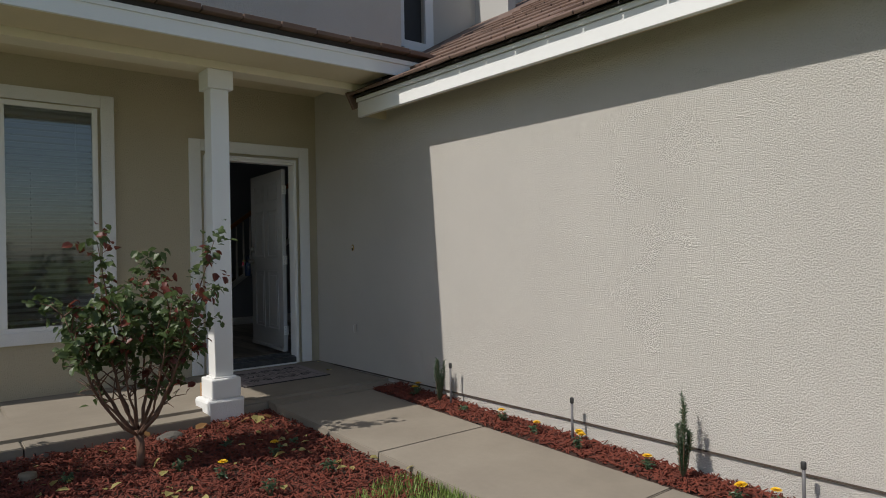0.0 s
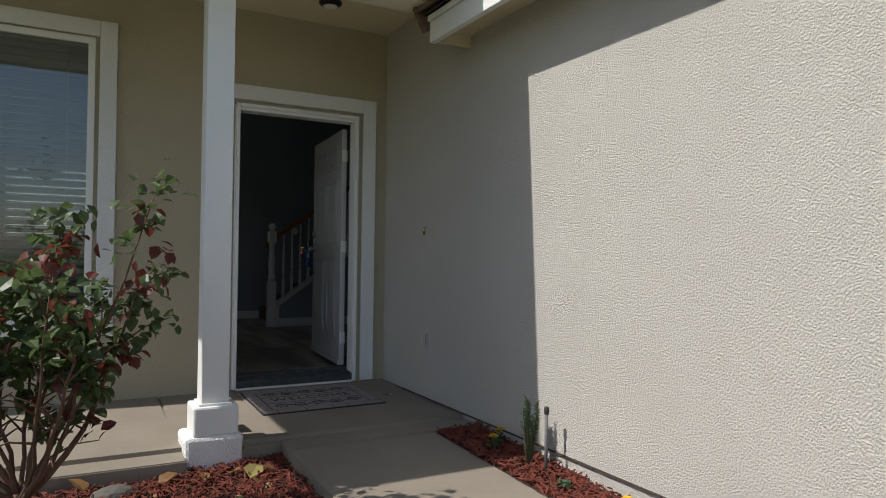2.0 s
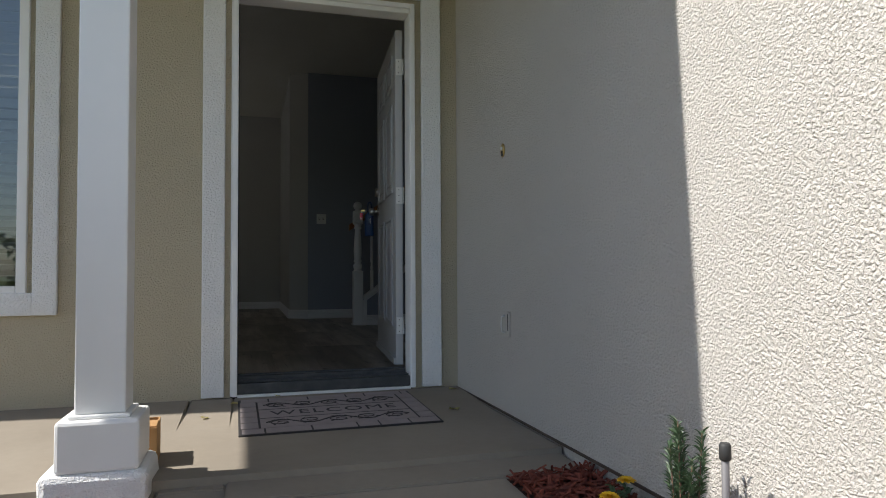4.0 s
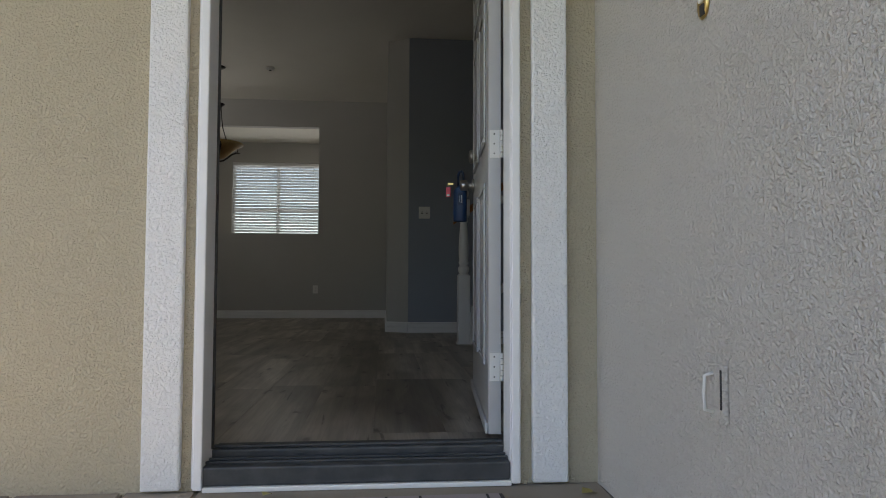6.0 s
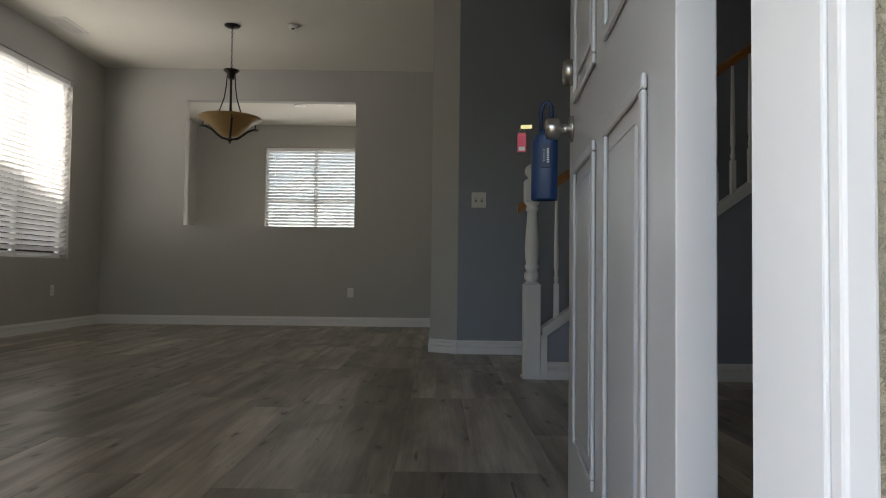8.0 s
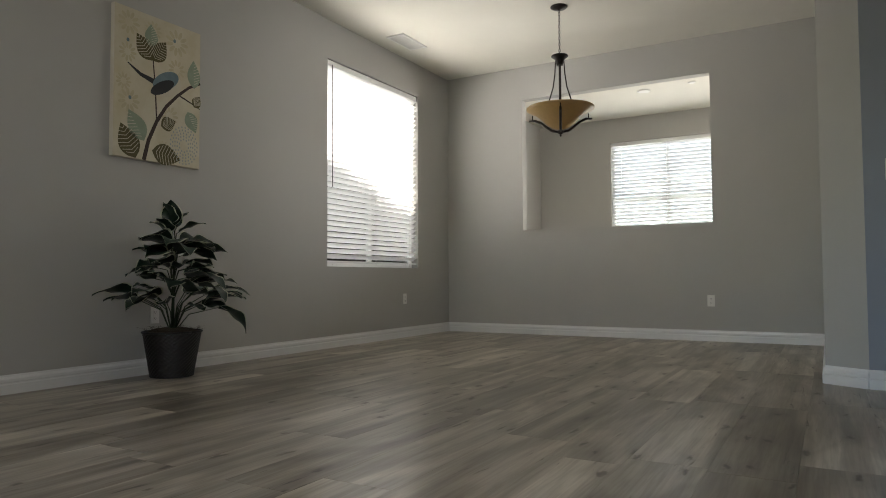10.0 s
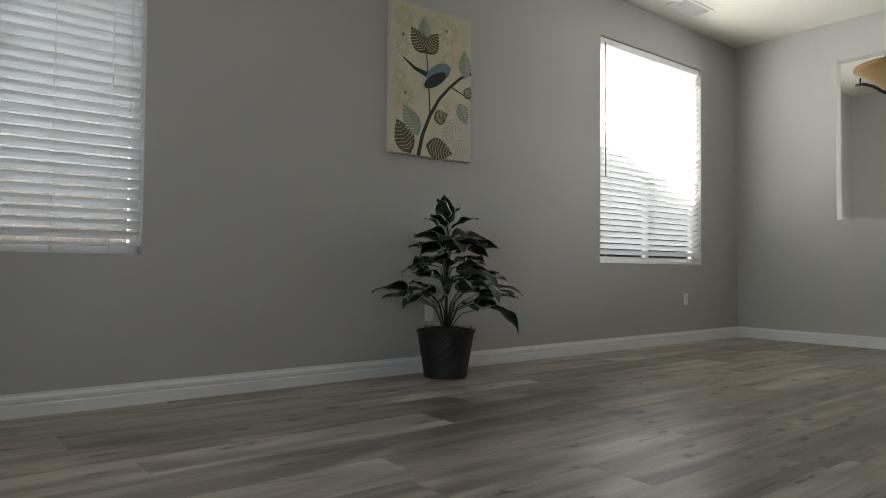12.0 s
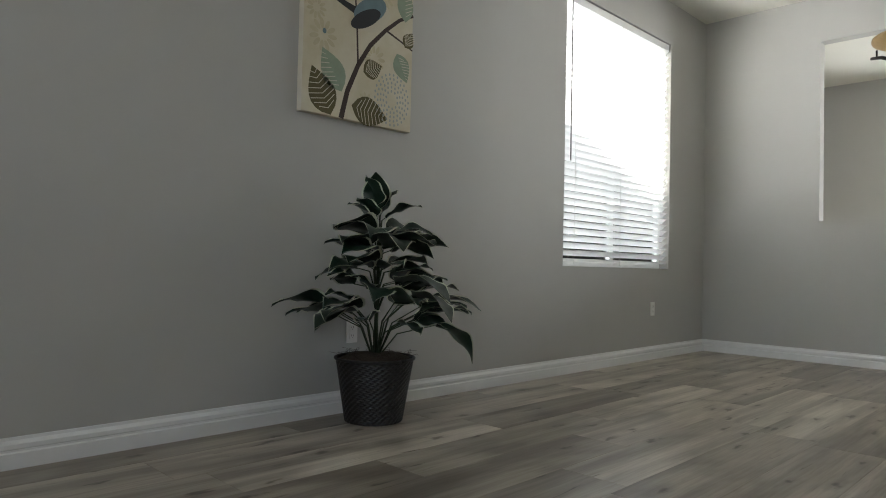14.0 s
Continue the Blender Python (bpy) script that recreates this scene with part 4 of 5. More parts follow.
def rosemary(x, y, z, h):
    r = random.Random(int(x * 1000 + y * 77))
    t_ = thing("rosemary_shrub", "small upright rosemary shrub in the mulch", "shrub", pose(x, y, z), "rosemary shrubs")
    v, f = [], []
    for k in range(9):
        a, s = r.uniform(0, 6.3), r.uniform(0.01, 0.05)
        hh = h * r.uniform(0.55, 1.0) if k else h
        top = Vector((math.cos(a) * s, math.sin(a) * s, hh))
        part("stem", tube(bmesh.new(), [(0, 0, -0.02), (top.x * 0.7, top.y * 0.7, hh * 0.4), top], [0.004, 0.003, 0.001], 4), M_BARK, t_)
        n = int(hh * 330)
        for j in range(n):
            p = Vector((top.x * min(1, j / n * 1.5), top.y * min(1, j / n * 1.5), hh * (0.1 + 0.9 * j / n)))
            m = Matrix.Translation(p) @ Euler((0, -r.uniform(0.5, 1.0), r.uniform(0, 6.3))).to_matrix().to_4x4()
            leaf_quad(v, f, m, r.uniform(0.022, 0.036), 0.0036)
    pydata("needles", v, f, M_SHRUB, t_)


rosemary(0.15, -2.33, -0.15, 0.38)
rosemary(0.10, -4.62, -0.215, 0.49)


def stake(x, y, z0, z1):
    t_ = thing("sprinkler_riser", "thin grey sprinkler riser standing in the bed", "sprinkler", pose(x, y, 0), "sprinkler risers")
    part("pipe", lathe(bmesh.new(), [(0.009, z0 - 0.03), (0.009, z1 - 0.03)], n=12), M_STAKE, t_)
    part("head", lathe(bmesh.new(), [(0.011, z1 - 0.04), (0.014, z1 - 0.036), (0.014, z1 - 0.006), (0.010, z1)], n=14), M_SLOT, t_)


stake(0.17, -2.455, -0.15, 0.203)
stake(0.17, -3.75, -0.19, 0.12)
stake(0.17, -5.26, -0.24, 0.03)


def marigold(x, y, z, h, flowers):
    r = random.Random(int(abs(x * 913 + y * 331)))
    t_ = thing("marigold", "small marigold plant with yellow flower heads" if flowers else "small green seedling in the mulch", "flower", pose(x, y, z), "bedding plants")
    v, f = [], []
    for k in range(5):
        a = r.uniform(0, 6.3)
        e = Vector((math.cos(a) * 0.03, math.sin(a) * 0.03, h * r.uniform(0.5, 0.85)))
        part("stem", tube(bmesh.new(), [(0, 0, -0.02), e * 0.6, e], [0.003, 0.002, 0.001], 4), M_SHRUB, t_)
        for _ in range(9):
            m = Matrix.Translation(e * r.uniform(0.35, 1.0)) @ Euler((r.gauss(0, 0.5), r.uniform(-0.7, 0.3), r.uniform(0, 6.3))).to_matrix().to_4x4()
            leaf_quad(v, f, m, r.uniform(0.02, 0.045), 0.006)
    pydata("foliage", v, f, M_SHRUB, t_)
    for k in range(flowers):
        c = Vector((r.uniform(-0.03, 0.03), r.uniform(-0.03, 0.03), h * r.uniform(0.9, 1.1)))
        fv, ff = [], []
        for ring, (n, rad, tilt) in enumerate(((10, 0.032, -0.2), (9, 0.025, -0.6), (6, 0.016, -1.0))):
            for j in range(n):
                m = Matrix.Translation(c) @ Euler((0, tilt, j * 6.283 / n + ring)).to_matrix().to_4x4()
                leaf_quad(fv, ff, m, rad, rad * 0.42)
        pydata("flower_head", fv, ff, M_YELLOW, t_, "yellow flower head")


for x, y, n, h in ((0.10, -2.05, 1, 0.09), (0.20, -1.95, 1, 0.09), (0.13, -3.11, 1, 0.10), (0.09, -3.49, 1, 0.09), (0.06, -3.90, 3, 0.12), (0.08, -4.40, 1, 0.10), (0.03, -4.98, 2, 0.11), (0.14, -5.15, 1, 0.08), (0.08, -2.72, 0, 0.08)):
    marigold(x, y, -0.118 - 0.034 * (-1.65 - y), h, n)
for x, y, n, h in ((-1.47, -2.61, 1, 0.12), (-1.90, -2.78, 1, 0.11), (-1.34, -3.10, 0, 0.12), (-1.78, -3.20, 0, 0.10), (-2.05, -2.45, 0, 0.11), (-2.62, -2.22, 0, 0.09), (-1.62, -2.15, 0, 0.07), (-1.22, -2.40, 0, 0.06)):
    marigold(x, y, -0.22, h, n)

rnd = random.Random(8)
v, f = [], []
for k in range(70):
    x, y = rnd.uniform(-2.9, -1.0), rnd.uniform(-3.5, -1.72)
    m = Matrix.Translation((x, y, -0.19)) @ Euler((rnd.gauss(0, 0.35), rnd.gauss(0, 0.35), rnd.uniform(0, 6.3))).to_matrix().to_4x4()
    ln = rnd.uniform(0.04, 0.085)
    leaf_quad(v, f, m, ln, ln * 0.36)
me = bpy.data.meshes.new("fallen_leaves")
me.from_pydata(v, [], f)
me.materials.append(M_LEAF_DRY)
tagged(new("fallen_leaves", me), "yellow-green fallen leaves scattered on the mulch", "leaves", kind="stuff")
for x, y, z, ln, rz in ((-0.98, -0.20, -0.058, 0.06, 20), (0.10, -0.60, -0.075, 0.08, 100), (-1.10, -0.45, -0.07, 0.05, 60), (0.2, -0.12, -0.06, 0.07, 30), (-0.75, -0.12, -0.045, 0.05, 70)):
    v, f = [], []
    leaf_quad(v, f, Matrix.Identity(4), ln, ln * 0.33)
    lf = pydata("fallen_leaf", v, f, M_LEAF_DRY, None)
    lf.matrix_world = pose(x, y, z, 4, 6, rz)
    tagged(lf, "dry curled leaf lying on the concrete", "leaf", "leaves on the porch")


def lump(bm, r, sx, sy, sz, seed):
    bmesh.ops.create_icosphere(bm, subdivisions=2, radius=r)
    for v_ in bm.verts:
        n_ = 1 + 0.35 * noise.noise(v_.co * (2.2 / r) * 0.3 + Vector((seed, 0, 0)))
        v_.co = Vector((v_.co.x * sx, v_.co.y * sy, v_.co.z * sz)) * n_
    return bm


rock = part("rock", lump(bmesh.new(), 0.075, 1.35, 0.9, 0.7, 3), M_STONE)
rock.matrix_world = pose(-1.87, -1.70, -0.19, 0, 0, 15)
tagged(rock, "rough grey speckled rock beside the porch edge", "rock")
for x, y, ln, rz, up in ((-1.66, -1.64, 0.11, 20, 25), (-1.98, -1.62, 0.13, 130, 30), (-1.22, -1.74, 0.15, 60, 15), (-1.08, -1.68, 0.10, 200, 35), (-1.30, -1.62, 0.09, 300, 30), (-1.44, -1.68, 0.08, 80, 20)):
    v, f = [], []
    leaf_quad(v, f, Matrix.Identity(4), ln, ln * 0.36)
    lf = pydata("curled_leaf", v, f, M_LEAF_TAN if ln < 0.14 else M_LEAF_DRY, None)
    lf.matrix_world = pose(x, y, -0.185, 10, -up, rz)
    tagged(lf, "large curled dry leaf lying on the mulch", "leaf", "curled leaves on the mulch")
tagged(part("wood_stump", lathe(bmesh.new(), [(0.050, -0.26), (0.052, -0.17), (0.048, -0.155), (0.0, -0.155)], -2.80, -2.02, 16), M_LOG), "weathered round wood stump in the mulch", "stump")

# beyond the windows: side fence, and unseen neighbouring house placed to shade them
nh = thing("neighbour_house", "beige stucco neighbouring house with a shallow brown roof", "house", pose(0, 0, -0.17))
pts_ = [(0.9, -0.3), (14.5, -0.3), (14.5, 3.15), (2.6, 6.75), (0.9, 6.2)]
gb = bmesh.new()
fa = [gb.verts.new((-8.0, y, z)) for y, z in pts_]
fb = [gb.verts.new((-13.0, y, z)) for y, z in pts_]
for k in range(5):
    gb.faces.new((fa[k], fa[(k + 1) % 5], fb[(k + 1) % 5], fb[k]))
gb.faces.new(fa[::-1])
gb.faces.new(fb)
bmesh.ops.recalc_face_normals(gb, faces=gb.faces)
part("wall", gb, M_NEIGH, nh)
rf = bmesh.new()
rp = [(0.6, 6.12), (2.6, 6.76), (14.9, 3.04), (14.9, 3.14), (2.6, 6.86), (0.6, 6.22)]
fa = [rf.verts.new((-7.99, y, z)) for y, z in rp]
fb = [rf.verts.new((-13.3, y, z)) for y, z in rp]
for k in range(6):
    rf.faces.new((fa[k], fa[(k + 1) % 6], fb[(k + 1) % 6], fb[k]))
rf.faces.new(fa[::-1])
rf.faces.new(fb)
bmesh.ops.recalc_face_normals(rf, faces=rf.faces)
part("roof", rf, M_TILE, nh)
fe = thing("side_fence", "weathered pinkish wooden side fence", "fence")
board = mesh_of("board", bx(-0.01, 0.01, -0.068, 0.068, -0.32, 1.45, 0.004), M_FENCE)
for k in range(90):
    o = part("board", board, M_FENCE, fe)
    o.location = (-6.6, 0.4 + k * 0.145, 0.01 * (k % 3))
part("rail", bx(-6.65, -6.61, 0.3, 13.5, 1.1, 1.19), M_FENCE, fe)


# ---- windows and blinds ----
def window(name, m, w, z0, z1, label, vertical=True, cross=None):
    t_ = thing(name, label, "window", m, kind="structure")
    f_ = bmesh.new()
    h = w / 2
    for a in ((-h, -h + 0.045, z0, z1), (h - 0.045, h, z0, z1), (-h + 0.045, h - 0.045, z0, z0 + 0.045), (-h + 0.045, h - 0.045, z1 - 0.045, z1)):
        box(f_, a[0], a[1], -0.145, -0.09, a[2], a[3], 0.004)
    part("window_frame", f_, M_WHITE, t_)
    if vertical:
        part("mullion", bx(-0.03, 0.03, -0.143, -0.095, z0 + 0.045, z1 - 0.045, 0.004), M_WHITE, t_)
    if cross:
        part("meeting_rail", bx(-h + 0.045, h - 0.045, -0.142, -0.096, cross - 0.02, cross + 0.02, 0.004), M_WHITE, t_)
    for s in (-1, 1):
        x0, x1 = (-h + 0.045, -0.03) if s < 0 else (0.03, h - 0.045)
        p_ = part("pane", bx(x0, x1, -0.122, -0.118, z0 + 0.045, z1 - 0.045), M_GLASS, t_)
        p_.visible_shadow = False
    return t_


def blind(m, w, z0, z1, label, tilt, wand=True, off=0.0, cords=None, wand_x=None):
    """Horizontal slat blind; local y points into the room, 0 at the wall face."""
    t_ = thing("window_blind", label, "window blind", m, "window blinds")
    h = w / 2 - 0.008
    yc = -0.042 + off
    part("headrail", bx(-h, h, yc - 0.026, yc + 0.026, z1 - 0.062, z1 - 0.003, 0.004), M_WHITE_WOOD, t_)
    pitch, wd = 0.0555, 0.0625
    n = int((z1 - z0 - 0.095) / pitch)
    s_ = bmesh.new()
    ca, sa = math.cos(radians(tilt)), math.sin(radians(tilt))
    cross = [(-wd / 2, 0.0), (0, 0.0035), (wd / 2, 0.0), (wd / 2, -0.0022), (0, 0.0012), (-wd / 2, -0.0022)]
    cross = [(a * ca - b * sa, a * sa + b * ca) for a, b in cross]
    va = [s_.verts.new((-h, y, z)) for y, z in cross]
    vb = [s_.verts.new((h, y, z)) for y, z in cross]
    for k in range(6):
        s_.faces.new((va[k], va[(k + 1) % 6], vb[(k + 1) % 6], vb[k]))
    s_.faces.new(va[::-1])
    s_.faces.new(vb)
    bmesh.ops.recalc_face_normals(s_, faces=s_.faces)
    sm = mesh_of("slat", s_, M_SLAT)
    rr = random.Random(4)
    for k in range(n):
        o = part("slat", sm, M_SLAT, t_)
        o.matrix_basis = pose(0, yc, z1 - 0.085 - k * pitch, rr.gauss(0, 0.5), rr.gauss(0, 0.05), 0)
    zb = z1 - 0.085 - n * pitch + 0.012
    part("bottom_rail", bx(-h, h, yc - 0.025, yc + 0.025, max(z0 + 0.004, zb - 0.018), max(z0 + 0.022, zb), 0.003), M_WHITE_WOOD, t_)
    for x in cords or (-h + 0.16, 0.0, h - 0.16):
        ld = bmesh.new()
        for dy in (-0.026, 0.027):
            tube(ld, [(x, yc + dy, z1 - 0.06), (x, yc + dy, z0 + 0.012)], 0.0016, 4)
        part("ladder_cord", ld, M_PVC, t_)
    if wand:
        wx = wand_x if wand_x is not None else h - 0.07 if wand > 0 else -h + 0.07
        part("wand", tube(bmesh.new(), [(wx, yc + 0.040, z1 - 0.05), (wx, yc + 0.044, z1 - 1.28)], 0.005, 8), M_STAKE, t_, "grey tilt wand")
        cx = -h + 0.06 if wand > 0 else h - 0.06
        cd = tube(bmesh.new(), [(cx, yc + 0.034, z1 - 0.06), (cx, yc + 0.034, z1 - 1.27)], 0.0016, 4)
        lathe(cd, [(0.005, z1 - 1.315), (0.011, z1 - 1.305), (0.007, z1 - 1.27)], cx, yc + 0.034, 10)
        part("pull_cord", cd, M_PVC, t_)
    return t_


def wall_place(x, y, rz):
    return pose(x, y, 0, 0, 0, rz)


window("window_1", wall_place(XL, 6.4425, -90), 1.685, WZ0, WZ1, "white framed sliding window glowing in sunlight")
blind(wall_place(XL, 6.4425, -90), 1.685, WZ0, WZ1, "closed white slat blind half in bright sun", 39, 1)
window("window_2", wall_place(XL, 1.005, -90), 1.41, WZ0, WZ1, "white framed sliding window behind a blind")
blind(wall_place(XL, 1.005, -90), 1.41, WZ0, WZ1, "nearly closed white slat blind in shade", 40, 1, cords=(-0.547, -0.276, -0.04, 0.26, 0.55), wand_x=0.05)
window("window_3", wall_place(-2.50, YF, 180), 1.76, WZ0, WZ1, "white framed window of the room beyond", True, 1.95)
blind(wall_place(-2.50, YF, 180), 1.76, WZ0, WZ1, "half open white slat blind in the room beyond", 41, 0)
# glass door out of view, added so more daylight reaches the far room
window("window_5", wall_place(1.1, YF, 180), 1.8, 0.05, WZ1, "unseen white framed sliding glass door, added to light the room beyond")
window("window_4", wall_place(-2.70, 0.122, 0), 1.50, 0.50, 2.50, "white framed front window beside the porch")
blind(wall_place(-2.70, 0.116, 0), 1.50, 0.50, 2.50, "white slat blind behind the front window", -28, 0, 0.0)

# ---- living room things ----
def pendant():
    t_ = thing("pendant_light", "bronze bowl pendant with amber glass on a chain", "pendant light", pose(-2.505, 6.49, 0))
    part("canopy", lathe(bmesh.new(), [(0.082, 3.269), (0.082, 3.262), (0.06, 3.248), (0.02, 3.243), (0.008, 3.235)], n=28), M_BRONZE, t_)
    n = 15
    z = 3.24
    step = (3.24 - 2.80) / n
    for k in range(n):
        zc = z - (k + 0.5) * step
        lk = bmesh.new()
        pts = []
        for a in range(11):
            an = a * 2 * math.pi / 10
            r_ = (0.009 * math.cos(an), 0.020 * math.sin(an))
            pts.append((r_[0], 0, zc + r_[1]) if k % 2 else (0, r_[0], zc + r_[1]))
        tube(lk, pts, 0.0025, 6)
        part("chain_link", lk, M_BRONZE, t_)
    part("hub", lathe(bmesh.new(), [(0.012, 2.81), (0.078, 2.795), (0.082, 2.785), (0.05, 2.76), (0.036, 2.735), (0.03, 2.70)], n=24), M_BRONZE, t_)
    part("stem", lathe(bmesh.new(), [(0.012, 2.74), (0.012, 2.06)], n=12), M_BRONZE, t_)
    for k in range(3):
        a = radians(50 + 120 * k)
        rod = bmesh.new()
        tube(rod, [(math.cos(a) * r_, math.sin(a) * r_, z_) for r_, z_ in ((0.045, 2.75), (0.055, 2.62), (0.075, 2.50), (0.12, 2.38), (0.19, 2.28))], 0.006, 8)
        part("upper_arm", rod, M_BRONZE, t_)
        arm = bmesh.new()
        tube(arm, [(math.cos(a) * r_, math.sin(a) * r_, z_) for r_, z_ in ((0.015, 2.06), (0.09, 2.080), (0.15, 2.122), (0.21, 2.172), (0.28, 2.208), (0.345, 2.214))], [0.010, 0.012, 0.012, 0.012, 0.012, 0.010], 8)
        tube(arm, [(math.cos(a) * 0.31, math.sin(a) * 0.31, 2.22), (math.cos(a) * 0.31, math.sin(a) * 0.31, 2.262)], 0.006, 8)
        part("lower_arm", arm, M_BRONZE, t_)
    bowl = lathe(bmesh.new(), [(0.03, 2.085), (0.08, 2.100), (0.13, 2.135), (0.18, 2.185), (0.235, 2.232), (0.29, 2.262), (0.318, 2.275), (0.318, 2.288), (0.285, 2.272), (0.23, 2.243), (0.172, 2.195), (0.124, 2.146), (0.078, 2.112), (0.025, 2.097)], n=40, close=False)
    part("bowl", bowl, M_SHADE, t_, "amber alabaster glass bowl")
    part("finial", lathe(bmesh.new(), [(0.006, 2.015), (0.011, 2.025), (0.006, 2.035), (0.022, 2.045), (0.028, 2.060), (0.02, 2.075)], n=18), M_BRONZE, t_)


pendant()

vent = thing("ceiling_vent", "white ceiling air vent grille", "vent", pose(-4.275, 6.55, ZC))
vf = bmesh.new()
for a in ((-0.11, 0.11, -0.24, -0.21), (-0.11, 0.11, 0.21, 0.24), (-0.11, -0.085, -0.21, 0.21), (0.085, 0.11, -0.21, 0.21)):
    box(vf, *a, -0.010, -0.001, 0.002)
part("frame", vf, M_PVC, vent)
part("backing", bx(-0.085, 0.085, -0.21, 0.21, -0.003, -0.001), M_SLOT, vent)
vs_ = mesh_of("slat", bx(-0.0015, 0.0015, -0.21, 0.21, -0.008, 0.008), M_PVC)
for k in range(9):
    o = part("slat", vs_, M_PVC, vent)
    o.matrix_basis = pose(-0.076 + k * 0.019, 0, -0.009, 0, 40, 0)
sd = thing("smoke_detector", "round white smoke detector on the ceiling", "smoke detector", pose(-1.86, 6.46, ZC))
part("body", lathe(bmesh.new(), [(0.055, -0.001), (0.055, -0.012), (0.045, -0.03), (0.02, -0.035)], n=28), M_PVC, sd)
part("sensor", lathe(bmesh.new(), [(0.018, -0.0355), (0.014, -0.042), (0.004, -0.043)], n=16), M_SLOT, sd)
for x, y, r_ in ((-2.50, 9.87, 0.09), (-1.85, 9.77, 0.05)):
    dl = thing("recessed_light", "round white recessed ceiling light, unlit", "ceiling light", pose(x, y, ZC), "recessed lights")
    part("trim_ring", lathe(bmesh.new(), [(r_ * 0.72, -0.001), (r_, -0.002), (r_, -0.008), (r_ * 0.72, -0.014)], n=28), M_PVC, dl)
    part("lens", lathe(bmesh.new(), [(r_ * 0.71, -0.003), (r_ * 0.4, -0.009), (0.005, -0.010)], n=24), M_PAPER, dl)


def outlet(m, label, blank=False):
    t_ = thing("wall_outlet", label, "outlet", m, "wall outlets")
    part("plate", bx(-0.037, 0.037, 0.0005, 0.006, -0.06, 0.06, 0.003), M_PVC, t_)
    if not blank:
        for z in (-0.022, 0.022):
            s_ = part("socket", bx(-0.017, 0.017, 0.006, 0.0085, z - 0.016, z + 0.016, 0.002), M_PVC, t_)
            sl = bmesh.new()
            for x in (-0.007, 0.006):
                box(sl, x - 0.0012, x + 0.0012, 0.0086, 0.0092, z - 0.003, z + 0.006)
            box(sl, -0.002, 0.002, 0.0086, 0.0092, z - 0.011, z - 0.007)
            part("slot", sl, M_SLOT, s_)


outlet(pose(-1.417, YB, 0.425, 0, 0, 180), "white double wall outlet on the grey wall")
outlet(pose(XL, 6.987, 0.443, 0, 0, -90), "white double wall outlet below the sunny window")
outlet(pose(XL, 3.657, 0.42, 0, 0, -90), "white double wall outlet behind the potted plant")
sw = thing("light_switch", "white double toggle light switch plate", "light switch", pose(0.04, 5.24, 1.318, 0, 0, 180))
part("plate", bx(-0.062, 0.062, 0.0005, 0.006, -0.066, 0.066, 0.003), M_PVC, sw)
for x in (-0.025, 0.025):
    part("toggle", bx(x - 0.006, x + 0.006, 0.006, 0.016, -0.005, 0.013, 0.002), M_PVC, sw)
    part("slot", bx(x - 0.008, x + 0.008, 0.0062, 0.0068, -0.015, 0.015), M_SLOT, sw)


